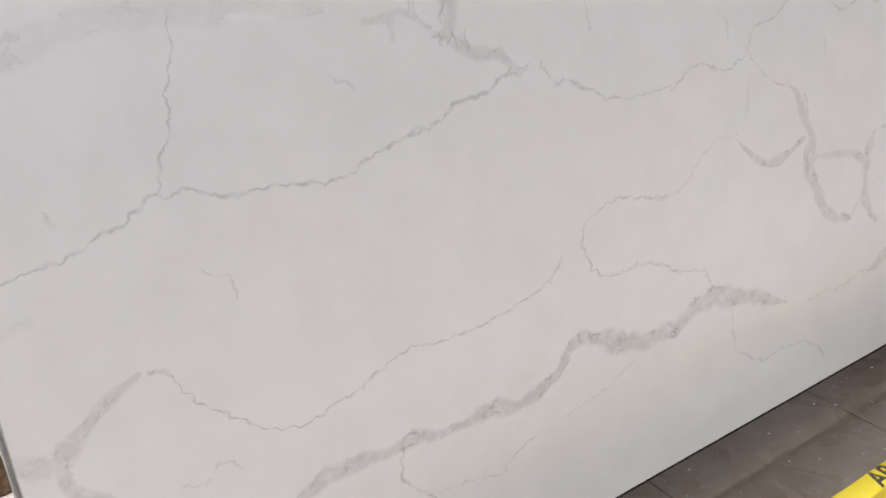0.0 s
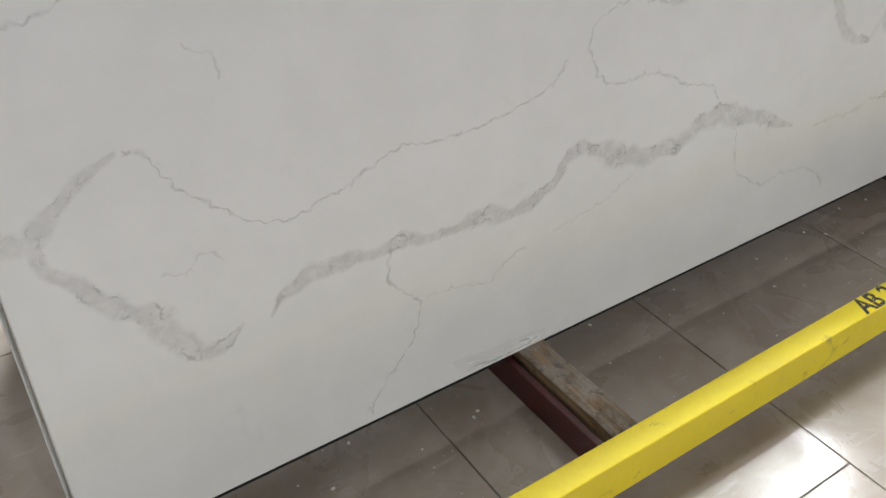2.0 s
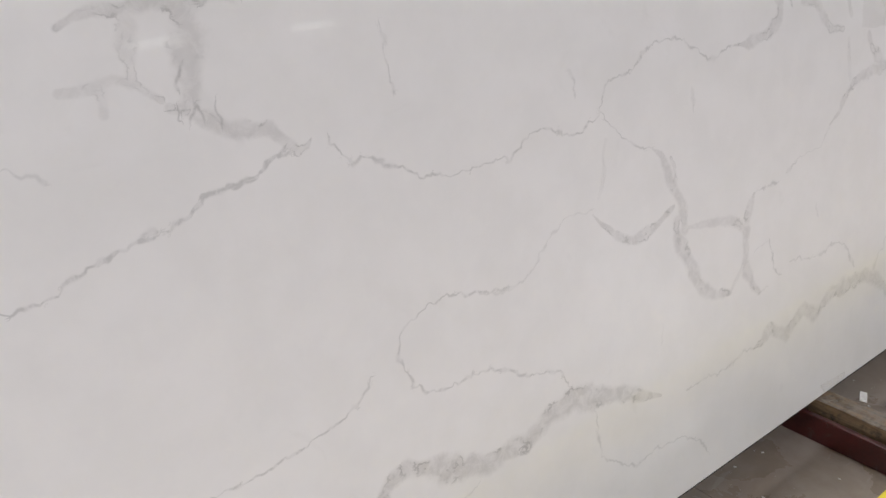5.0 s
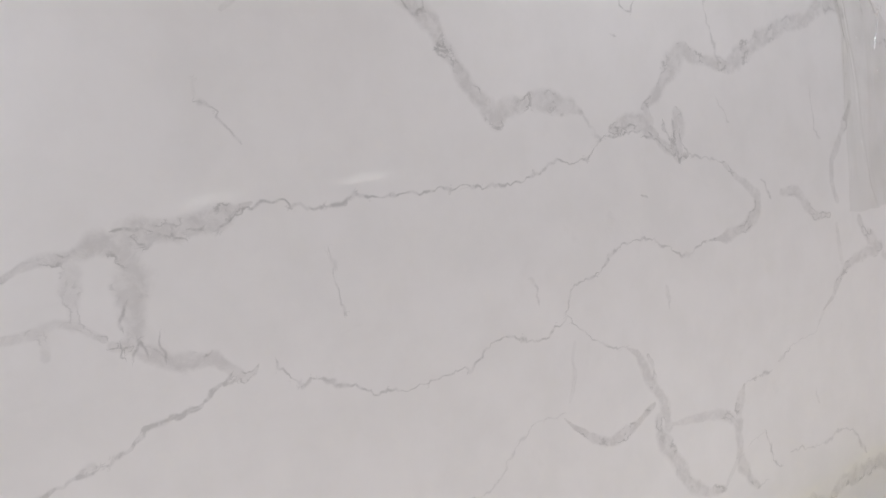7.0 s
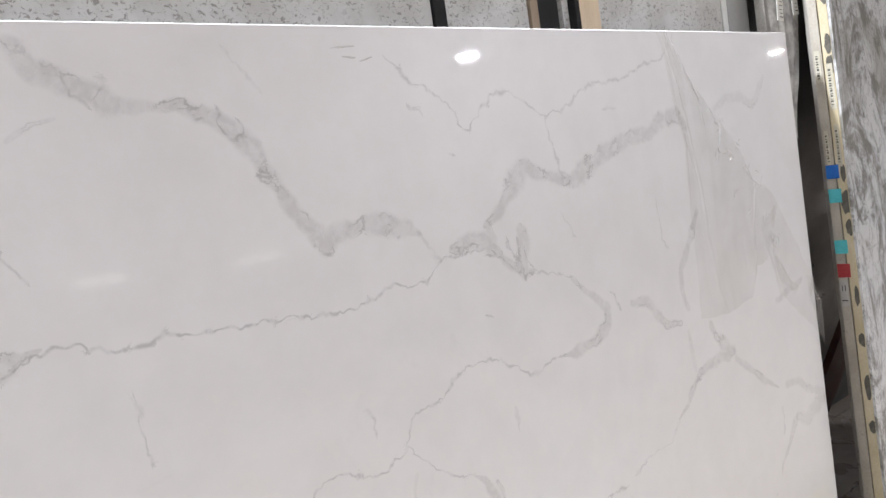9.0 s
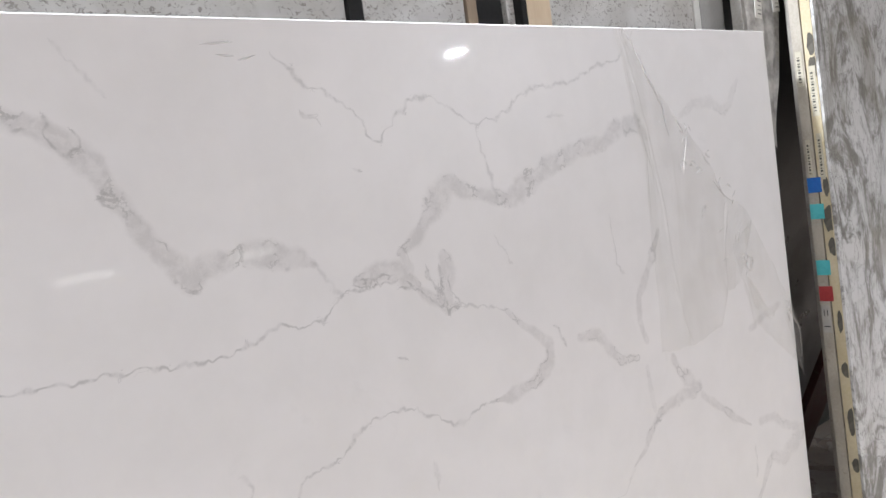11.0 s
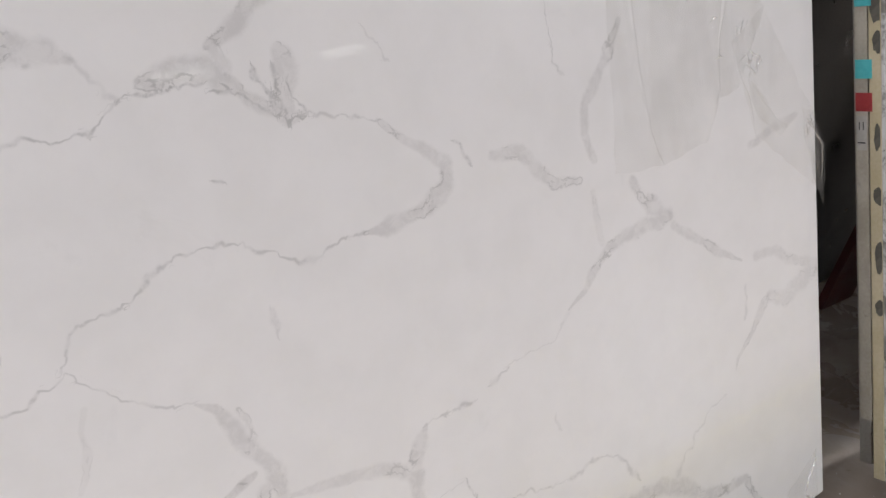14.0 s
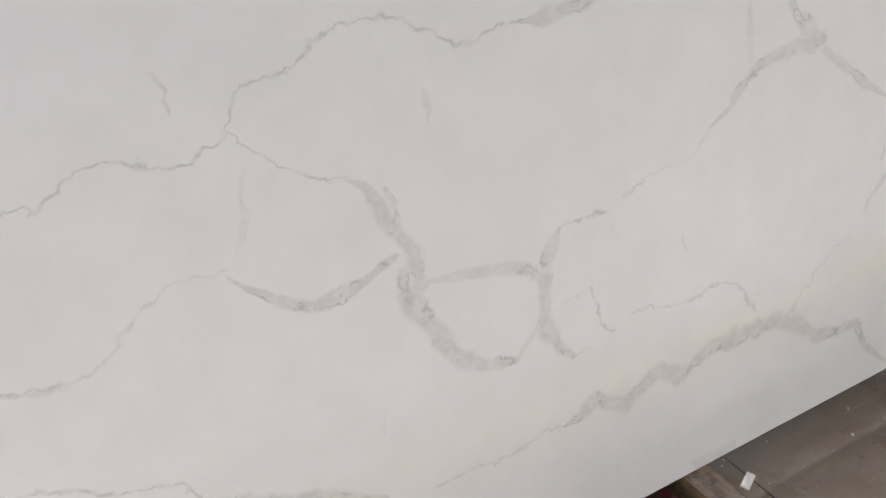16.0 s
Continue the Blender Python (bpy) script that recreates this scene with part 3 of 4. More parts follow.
band(0.7, (2.023, 1.094, 3.5), (2.062, 1.058, 5.9), (2.104, 1.031, 8.4), (2.129, 1.008, 9.6))
hairline(0.7, (2.154, 1.034, 3), (2.172, 1, 3.7))
band(0.85, (2.129, 1.008, 9.6), (2.121, 0.973, 10.8), (2.087, 0.95, 11.9), (2.038, 0.943, 10.5), (2, 0.94, 6.9), (1.973, 0.941, 2.3))
hairline(0.7, (1.973, 0.941, 2.3), (1.947, 0.945, 2.3), (1.892, 0.931, 2.8), (1.866, 0.927, 2.2), (1.83, 0.952, 2.2), (1.781, 0.981, 2.1), (1.737, 0.986, 1.6), (1.692, 0.982, 1.5), (1.661, 0.969, 2.5), (1.635, 0.944, 2), (1.6, 0.939, 2), (1.566, 0.933, 1.9), (1.55, 0.918, 1.4), (1.539, 0.882, 1.9))
band(0.75, (2.216, 1.001, 7.5), (2.273, 0.998, 11.4), (2.299, 0.961, 10.2), (2.337, 0.927, 7.8), (2.394, 0.919, 6.6))
hairline(0.6, (1.538, 0.886, 1), (1.559, 0.865, 1), (1.578, 0.846, 1.4), (1.603, 0.825, 1), (1.631, 0.807, 1.8), (1.682, 0.787, 1.8))
band(0.9, (1.682, 0.787, 2.2), (1.706, 0.771, 5.9), (1.723, 0.743, 9.8), (1.734, 0.718, 10.7), (1.749, 0.69, 10), (1.763, 0.657, 9.4), (1.769, 0.627, 10.3), (1.775, 0.602, 11.2))
band(0.5, (1.737, 0.758, 3.8), (1.747, 0.738, 5.3), (1.751, 0.711, 5.4))
band(0.95, (1.749, 0.623, 11.2), (1.749, 0.587, 12.9), (1.76, 0.56, 14.7), (1.789, 0.521, 13.4), (1.813, 0.477, 13.7), (1.841, 0.446, 12.2), (1.881, 0.422, 10.6), (1.929, 0.417, 7.2))
band(0.4, (1.929, 0.417, 5.4), (1.958, 0.442, 4.5), (1.976, 0.461, 4.5))
band(1, (1.503, 0.705, 1.4), (1.522, 0.684, 2.9), (1.548, 0.661, 5.9), (1.576, 0.639, 8.2), (1.602, 0.625, 9.9), (1.631, 0.624, 10), (1.666, 0.629, 9.3), (1.693, 0.637, 8.6), (1.721, 0.65, 6.3), (1.74, 0.657, 3.2))
hairline(0.9, (1.711, 0.655, 2.3), (1.723, 0.653, 3.9))
band(0.7, (1.775, 0.605, 3.2), (1.816, 0.596, 4.9), (1.845, 0.593, 5.8), (1.885, 0.589, 7.6), (1.925, 0.579, 9.4), (1.977, 0.557, 10.5))
band(0.9, (2.023, 0.615, 2.6), (2.006, 0.587, 11.4), (1.993, 0.552, 13.3), (1.987, 0.514, 13.4), (1.988, 0.473, 12.6), (1.997, 0.438, 11.9), (2.018, 0.398, 9.3), (2.041, 0.378, 5.7))
hairline(0.7, (2.023, 0.615, 1.8), (2.057, 0.615, 1.8), (2.091, 0.619, 2.7), (2.123, 0.616, 1.8))
hairline(0.7, (2.155, 0.632, 2.7), (2.197, 0.65, 2.3))
hairline(0.3, (2.189, 0.652, 1.4), (2.245, 0.658, 1.4), (2.302, 0.659, 1.4), (2.34, 0.703, 2.9))
band(0.8, (2.34, 0.703, 1.9), (2.383, 0.726, 5.8), (2.406, 0.755, 7.8), (2.451, 0.783, 8.8), (2.487, 0.794, 9.9), (2.545, 0.8, 12.1), (2.606, 0.8, 12.4))
band(0.8, (2.606, 0.8, 11.3), (2.563, 0.832, 11.1), (2.536, 0.859, 10), (2.522, 0.888, 6.9))
band(0.75, (2.619, 0.78, 7.3), (2.68, 0.737, 9.6), (2.744, 0.691, 6.6), (2.812, 0.655, 2.3))
band(0.35, (2.432, 0.799, 5.8), (2.424, 0.851, 5.8), (2.422, 0.891, 5.7))
band(0.6, (2.857, 0.65, 6.9), (2.922, 0.642, 10.5), (2.98, 0.607, 9.5), (3.071, 0.574, 9.8))
band(0.6, (3.061, 0.564, 17.2), (2.989, 0.547, 18.1), (2.958, 0.524, 15.6), (2.9, 0.549, 11.8), (2.871, 0.533, 9.4), (2.841, 0.492, 7), (2.784, 0.449, 3.5), (2.777, 0.426, 1.7))
hairline(0.4, (2.822, 0.598, 2.3), (2.815, 0.526, 2.3))
hairline(0.35, (2.745, 0.387, 1.7), (2.69, 0.37, 1.7), (2.635, 0.329, 2.3), (2.589, 0.285, 4.5), (2.571, 0.261, 5.6))
band(0.9, (2.328, 0.252, 8.4), (2.359, 0.267, 11.6), (2.419, 0.269, 14), (2.482, 0.27, 14.2), (2.546, 0.26, 14.5), (2.594, 0.237, 14.8), (2.661, 0.186, 12.9), (2.733, 0.166, 12), (2.79, 0.168, 8.5), (2.826, 0.101, 7.5), (2.906, 0.027, 3.8))
band(0.85, (2.423, 0.273, 14), (2.364, 0.27, 13.8), (2.321, 0.256, 13.6), (2.279, 0.243, 14.6), (2.23, 0.275, 11.2), (2.196, 0.258, 12.2), (2.156, 0.233, 13.1), (2.117, 0.25, 11.9), (2.08, 0.272, 11.8), (2.054, 0.253, 8.8), (2.017, 0.246, 2.9))
hairline(0.5, (2.017, 0.246, 1.9), (1.97, 0.256, 3.8), (1.945, 0.244, 3.8), (1.905, 0.24, 2.4), (1.876, 0.238, 1.4), (1.833, 0.248, 1.4), (1.79, 0.249, 1.4), (1.763, 0.244, 1.4))
hairline(0.7, (2.081, 0.487, 1.4), (2.095, 0.455, 1.4), (2.108, 0.407, 1.9), (2.117, 0.393, 1.4), (2.128, 0.397, 1.2))
hairline(0.35, (2.017, 0.478, 0.9), (2.04, 0.485, 0.9), (2.075, 0.489, 0.9))
hairline(0.55, (2.171, 0.415, 1), (2.216, 0.409, 2), (2.235, 0.4, 2), (2.276, 0.394, 1.5), (2.317, 0.389, 2.5), (2.358, 0.403, 2.6), (2.387, 0.399, 1.5), (2.424, 0.381, 1.6), (2.448, 0.349, 3.2), (2.473, 0.309, 3.2))
hairline(0.4, (2.041, 0.376, 1.9), (2.077, 0.381, 1))
hairline(0.35, (2.28, 0.522, 1.9), (2.294, 0.491, 2))
hairline(0.3, (1.694, 0.416, 1.7), (1.685, 0.385, 1.7))
hairline(0.4, (1.811, 0.875, 1.5), (1.815, 0.855, 3), (1.809, 0.841, 1.5))
hairline(0.45, (1.461, 0.97, 1.3), (1.473, 0.964, 1.9), (1.476, 0.951, 1.9), (1.479, 0.919, 1.3))
hairline(0.35, (1.502, 0.715, 2.8), (1.483, 0.713, 1.4), (1.448, 0.719, 1.4), (1.426, 0.711, 1.4), (1.395, 0.695, 2.1), (1.361, 0.668, 2.7), (1.342, 0.644, 1.4), (1.319, 0.633, 1.4), (1.292, 0.628, 1.7), (1.254, 0.632, 1.7), (1.22, 0.643, 1.3))
band(0.25, (1.552, 0.832, 3.5), (1.541, 0.805, 3.5), (1.544, 0.778, 3.5), (1.534, 0.75, 3.5), (1.523, 0.73, 2.8))
hairline(0.6, (2.36, 1.217, 1), (2.359, 1.167, 1.2), (2.363, 1.126, 1.2), (2.377, 1.102, 2))
hairline(0.35, (2.02, 1.225, 1), (2.041, 1.192, 1.3), (2.054, 1.172, 1.7))
hairline(0.5, (1.654, 1.46, 2.1), (1.678, 1.453, 1.4))
hairline(0.7, (1.769, 1.068, 1.5), (1.782, 1.059, 1.5))
hairline(0.6, (1.733, 1.371, 1.5), (1.74, 1.374, 1.5))
band(0.45, (2.652, 1.406, 5.4), (2.709, 1.431, 10), (2.784, 1.433, 12.5), (2.838, 1.407, 9.3), (2.871, 1.429, 8.2), (2.916, 1.48, 5.9))
band(0.8, (2.853, 0.88, 6), (2.925, 0.901, 8.6), (3.006, 0.912, 6.3))
band(0.8, (2.432, 0.947, 6.2), (2.416, 0.993, 8.1), (2.424, 1.043, 8.1), (2.462, 1.088, 8.2), (2.492, 1.13, 9.4), (2.518, 1.168, 5.2))
hairline(0.4, (2.205, 1.429, 1.4), (2.228, 1.431, 2.8), (2.242, 1.427, 1.4))

# dark squiggles in the knots
hairline(1.1, (1.848, 1.196, 1.3), (1.855, 1.185, 3.6), (1.857, 1.173, 1.2), (1.864, 1.164, 1.8), (1.877, 1.155, 1.1))
hairline(0.9, (1.813, 1.171, 0.8), (1.829, 1.162, 1.4), (1.845, 1.149, 1.1), (1.863, 1.135, 1.6), (1.881, 1.120, 2.0), (1.889, 1.111, 1.0))
hairline(0.9, (1.877, 1.153, 1.1), (1.881, 1.141, 1.8), (1.878, 1.129, 2.2), (1.875, 1.124, 0.9))
hairline(1.0, (1.898, 1.175, 1.8), (1.897, 1.157, 1.1), (1.906, 1.144, 1.5), (1.914, 1.133, 2.0), (1.915, 1.122, 1.5), (1.903, 1.122, 2.7), (1.887, 1.118, 3.1), (1.892, 1.110, 0.9))
hairline(0.7, (1.880, 1.195, 1.8), (1.879, 1.174, 1.8), (1.881, 1.158, 1.1))
band(0.7, (1.900, 1.208, 9.0), (1.898, 1.188, 14.4), (1.892, 1.164, 13.5), (1.891, 1.144, 9.0))
hairline(0.8, (1.805, 1.242, 0.8), (1.813, 1.238, 1.8), (1.815, 1.237, 0.8))
hairline(0.8, (1.806, 1.228, 1.2), (1.810, 1.223, 1.6), (1.812, 1.219, 0.8))
hairline(1.0, (1.791, 1.178, 1.4), (1.800, 1.173, 2.7), (1.811, 1.173, 2.4), (1.808, 1.182, 1.2))
hairline(0.7, (1.899, 1.207, 1.3), (1.907, 1.205, 2.0))
hairline(0.9, (0.790, 1.184, 1.8), (0.807, 1.180, 1.8), (0.823, 1.177, 1.6), (0.836, 1.174, 0.7))
hairline(0.9, (0.813, 1.168, 1.0), (0.818, 1.158, 1.8), (0.825, 1.154, 2.1), (0.834, 1.155, 1.4))
hairline(0.9, (0.860, 1.164, 0.8), (0.868, 1.157, 1.6), (0.874, 1.155, 1.7), (0.879, 1.149, 0.8))
hairline(0.9, (0.931, 1.156, 1.0), (0.948, 1.163, 1.6), (0.962, 1.171, 1.6), (0.974, 1.180, 1.2))
hairline(0.7, (0.889, 1.167, 1.8), (0.901, 1.164, 1.8), (0.908, 1.168, 0.8))

def wander(points, kind):
    """The vein's line with small natural kinks between its bends."""
    out = []
    step = 0.005 if kind == "hair" else 0.012
    for n, ((xa, za, wa), (xb, zb, wb)) in enumerate(zip(points, points[1:])):
        count = max(1, round(math.hypot(xb - xa, zb - za) / step))
        for k in range(count + (n == len(points) - 2)):
            f = k / count
            x, z, w = xa + f * (xb - xa), za + f * (zb - za), wa + f * (wb - wa)
            rate = 60 if kind == "hair" else 22
            bend = noise.noise_vector(Vector((x * rate, z * rate, 3.0)))
            jag = noise.noise_vector(Vector((x * 150, z * 150, 21.0)))
            size, tooth = (0.007, 0.0048) if kind == "hair" else (min(0.5 * w / 1000, 0.007), 0.0004)
            grain = 45 if kind == "hair" else 24
            swell = (1.0 if kind == "hair" else 1.25) * (1 + (1.3 if kind == "hair" else 0.5) * noise.noise(Vector((x * grain, z * grain, 9.0))))
            out.append((x + bend.x * size + jag.x * tooth, z + bend.y * size + jag.y * tooth, max(w * swell, 0.9) / 1000))
    return out


def vein_fields(gx, gz):
    """For each grid point: how far it lies across the nearest vein, in half widths, and how strong that vein is."""
    fields = {k: (np.full((len(gz), len(gx)), 9.0), np.zeros((len(gz), len(gx)))) for k in ("band", "hair")}
    for kind, ink, points in VEINS:
        across, strength = fields[kind]
        path = wander(points, kind)
        for (xa, za, wa), (xb, zb, wb) in zip(path, path[1:]):
            reach = 4.2 * max(wa, wb) + 0.014
            i0, i1 = np.searchsorted(gx, (min(xa, xb) - reach, max(xa, xb) + reach))
            j0, j1 = np.searchsorted(gz, (min(za, zb) - reach, max(za, zb) + reach))
            if i0 >= i1 or j0 >= j1:
                continue
            dx, dz = xb - xa, zb - za
            px, pz = gx[None, i0:i1] - xa, gz[j0:j1, None] - za
            f = np.clip((px * dx + pz * dz) / max(dx * dx + dz * dz, 1e-12), 0, 1)
            far = np.hypot(px - f * dx, pz - f * dz) / (wa + f * (wb - wa))
            if kind == "hair":
                far = np.where(px * dz - pz * dx < 0, -far, far)
            here = across[j0:j1, i0:i1]
            nearer = np.abs(far) < np.abs(here)
            here[nearer] = far[nearer]
            near = np.abs(far) * (wa + f * (wb - wa)) < np.maximum(2.6 * (wa + f * (wb - wa)), 0.0062)
            strength[j0:j1, i0:i1][nearer] = np.where(near, ink, 0.0)[nearer]
    return fields


def quartz_slab():
    slab = thing("quartz_slab", "white polished quartz slab with grey veins leaning on the rack", "stone slab", SLAB)
    c = 0.0015
    gx, gz = np.linspace(c, SLAB_W - c, 1000), np.linspace(c, SLAB_H - c, 522)
    nx, nz = len(gx), len(gz)
    fields = vein_fields(gx, gz)
    co = np.zeros((nz, nx, 3))
    co[..., 0], co[..., 2] = gx[None, :], gz[:, None]
    i = np.arange(nz * nx).reshape(nz, nx)
    quads = np.stack([i[:-1, :-1], i[:-1, 1:], i[1:, 1:], i[1:, :-1]], -1).reshape(-1, 4)
    me = bpy.data.meshes.new("polished_face")
    me.vertices.add(nz * nx)
    me.vertices.foreach_set("co", co.ravel())
    me.loops.add(quads.size)
    me.loops.foreach_set("vertex_index", quads.ravel())
    me.polygons.add(len(quads))
    me.polygons.foreach_set("loop_start", np.arange(0, quads.size, 4))
    me.update(calc_edges=True)
    for kind in ("band", "hair"):
        for title, values in zip((kind + "_across", kind + "_ink"), fields[kind]):
            me.attributes.new(title, "FLOAT", "POINT").data.foreach_set("value", values.ravel().astype(np.float32))
    me.materials.append(M_QUARTZ)
    face = new("polished_face", me)
    face.parent = slab
    bm = bmesh.new()
    rings = [[bm.verts.new(p) for p in ((e, y, e), (SLAB_W - e, y, e), (SLAB_W - e, y, SLAB_H - e), (e, y, SLAB_H - e))] for e, y in ((c, 0.0), (0.0, c), (0.0, SLAB_T - c), (c, SLAB_T))]
    for a, b in zip(rings, rings[1:]):
        for k in range(4):
            bm.faces.new((a[k], b[k], b[(k + 1) % 4], a[(k + 1) % 4]))
    bm.faces.new(rings[-1])
    bmesh.ops.recalc_face_normals(bm, faces=bm.faces[:])
    part("slab_body", bm, M_QUARTZ_EDGE, slab, "sawn grey-white quartz edge")
    # near-black strip behind and just below the slab's lower edge
    for x0, x1 in ((0.012, 0.86), (0.938, 2.292), (2.372, 3.05)):
        part("backing_strip", block(x0, x1, SLAB_T, SLAB_T + 0.012, -0.024, 0.06, 0.001), M_FOOT_STRIP, slab, "black strip along the slab's foot")


quartz_slab()

# ---- rack under the slab ----
RAIL_Y0, RAIL_Y1, RAIL_Z0, RAIL_Z1 = -0.361, -0.312, 0.055, 0.150


def lettering(words, size, m, parent, material, title):
    data = bpy.data.curves.new(title, "FONT")
    data.body, data.size, data.extrude = words, size, 0.0004
    data.offset = 0.0011
    temp = new(title, data)
    me = bpy.data.meshes.new_from_object(temp.evaluated_get(bpy.context.evaluated_depsgraph_get()))
    bpy.data.objects.remove(temp)
    me.materials.clear()
    me.materials.append(material)
    ob = new(title, me)
    ob.parent, ob.matrix_basis = parent, m
    return tagged(ob, "black stencilled lettering AB 26")


def slab_rack(x0, x1, marked, y_front, turned, bars, label):
    rack = thing("slab_rack", label, "rack")
    sign = -1 if turned else 1
    ys = sorted((y_front, y_front + sign * (RAIL_Y1 - RAIL_Y0)))
    rail = part("front_rail", tube(x0, x1, ys[0], ys[1], RAIL_Z0, RAIL_Z1, 0.004), M_YELLOW, rack, "yellow painted square steel rail")
    for x in bars:
        bm = block(x + 0.002, x + 0.019, min(ys[1], 0.2) if not turned else 0.45, 0.42 if not turned else ys[0], 0.0, 0.07, 0.003)
        part("cross_bar", bm, M_RED, rack, "dark red steel cross bar")
    if marked:
        lettering("AB 26", 0.056, Matrix.Translation((1.492, RAIL_Y0 + 0.0035, RAIL_Z1 + 0.0006)) @ Matrix.Diagonal((1.0, 1.1, 1, 1)), rail, M_STENCIL, "stencil_letters")
        part("stencil_bar", block(1.596, 1.618, RAIL_Y0 + 0.001, RAIL_Y0 + 0.005, RAIL_Z1, RAIL_Z1 + 0.0008), M_STENCIL, rail, "black stencilled dash")
    return rack


slab_rack(-1.2, 5.6, True, RAIL_Y0, False, (-0.6, 0.838, 2.249, 4.5), "steel slab rack with a yellow front rail and red cross bars")
slab_rack(-3.0, 0.9, False, 1.07, True, (-2.0,), "steel slab rack with a yellow rail behind the slab")


def timber(x0, x1, y0, y1, z0, z1, seed, label):
    return tagged(part("timber_bearer", block(x0, x1, y0, y1, z0, z1, 0.004, 0.0035, 8, seed), M_WOOD), label, "timber", "timber bearers")


timber(0.866, 0.932, -0.308, 0.42, 0.0, 0.088, 3, "dusty worn timber bearer with stone grit under the slab")
timber(2.298, 2.366, -0.308, 0.42, 0.0, 0.088, 11, "brown worn timber bearer beside the red cross bar")
timber(-1.5, 0.30, 0.97, 1.015, 0.0, 0.11, 21, "brown timber beam along the rail behind the slab")

# ---- stones stacked behind the slab, seen over its top edge ----


def standing_slab(title, x0, x1, y0, thick, z0, z1, material, label, category="stone slab", group="stones behind the slab"):
    m = SLAB @ pose(x0, y0, z0)
    return tagged(part(title, block(0, x1 - x0, 0, thick, 0, z1 - z0, 0.002), material, m=m), label, category, group)


BACK = -0.075
tagged(part("pale_slab", block(0, 3.05, 0, 0.02, 0, 1.585, 0.002), M_QUARTZ_EDGE, m=SLAB @ pose(-0.007, 0.034, -0.02, -2.2, 0, 0)), "pale grey slab standing right behind the veined slab", "stone slab", "stones behind the slab")
standing_slab("pitted_slab", 0.06, 1.852, 0.12, 0.03, BACK, 1.95, M_PITTED, "pale grey pitted concrete-look slab standing behind")
standing_slab("rack_upright", 1.856, 1.888, 0.115, 0.04, BACK, 2.0, M_BLACK, "black steel rack upright between two slabs", "upright", "rack uprights")
standing_slab("pitted_slab", 1.892, 2.140, 0.12, 0.03, BACK, 1.95, M_PITTED, "narrow pale grey pitted slab beside a lath")
standing_slab("wooden_lath", 2.144, 2.170, 0.115, 0.03, BACK, 1.97, M_BROWN_WOOD, "thin brown wooden lath against a pitted slab", "lath", "laths")
standing_slab("rack_upright", 2.174, 2.269, 0.14, 0.05, BACK, 2.0, M_BLACK, "wide black steel rack upright in shade", "upright", "rack uprights")
standing_slab("pitted_slab", 2.272, 2.294, 0.13, 0.03, BACK, 1.95, M_PITTED, "sliver of pale pitted stone")
standing_slab("rack_upright", 2.297, 2.314, 0.112, 0.03, BACK, 2.0, M_BLACK, "slim black steel strip beside a pine board", "upright", "rack uprights")
standing_slab("pine_board", 2.317, 2.392, 0.115, 0.025, BACK, 1.98, M_PALE_WOOD, "pale new pine board standing between slabs", "board", "laths")
standing_slab("pitted_slab", 2.396, 2.955, 0.12, 0.03, BACK, 1.95, M_PITTED, "pale grey finely pitted slab standing behind")
standing_slab("film_strip", 2.960, 2.988, 0.118, 0.008, BACK, 1.95, M_LABEL, "white strip of packing film on a slab edge", "film", "packing film")
standing_slab("grey_slab", 2.992, 3.108, 0.12, 0.03, BACK, 1.95, M_GREY_STONE, "plain grey stone slab standing behind")
standing_slab("grey_slab", 3.090, 3.130, 0.06, 0.03, BACK, 1.95, M_GREY_EDGE, "grey sawn slab edge behind the packing film")


# added slab, hidden behind the others; it blocks light from the rear lamps
tagged(part("grey_slab", block(0, 2.95, 0, 0.03, 0, 1.7, 0.002), M_GREY_STONE, m=pose(0.13, 0.92, 0.13, 12, 0, 0)), "unseen grey stone slab added on the far side of the rack", "stone slab", "stones behind the slab")


def sheet(title, corners, nu, nv, ripple, freq, lift, material, seed, m, label, category, parent=None):
    """A crumpled sheet spread between four corners given as x, z on the leaning plane; lift is its stand-off."""
    (ax, az), (bx, bz), (cx, cz), (dx, dz) = corners
    bm = bmesh.new()
    grid = []
    for j in range(nv + 1):
        v = j / nv
        row = []
        for i in range(nu + 1):
            u = i / nu
            x = (ax * (1 - u) + bx * u) * (1 - v) + (dx * (1 - u) + cx * u) * v
            z = (az * (1 - u) + bz * u) * (1 - v) + (dz * (1 - u) + cz * u) * v
            k = Vector((u * freq, v * 1.3, seed))
            fold = noise.noise(k) + 0.5 * noise.noise(k * 2.3) + 0.35 * noise.noise(Vector((u * 5, v * 9, seed)))
            edge = noise.noise(Vector((u * 4, v * 4, seed + 5))) * min(0.02, 0.1 * abs(az - dz))
            row.append(bm.verts.new((x + edge, -lift - ripple * (1.0 + fold), z + edge)))
        grid.append(row)
    for a, b in zip(grid, grid[1:]):
        for i in range(nu):
            bm.faces.new((a[i], b[i], b[i + 1], a[i + 1]))
    for f in bm.faces:
        f.smooth = True
    ob = part(title, bm, material, parent, m=m)
    ob.visible_shadow = False
    return ob if parent else tagged(ob, label, category)


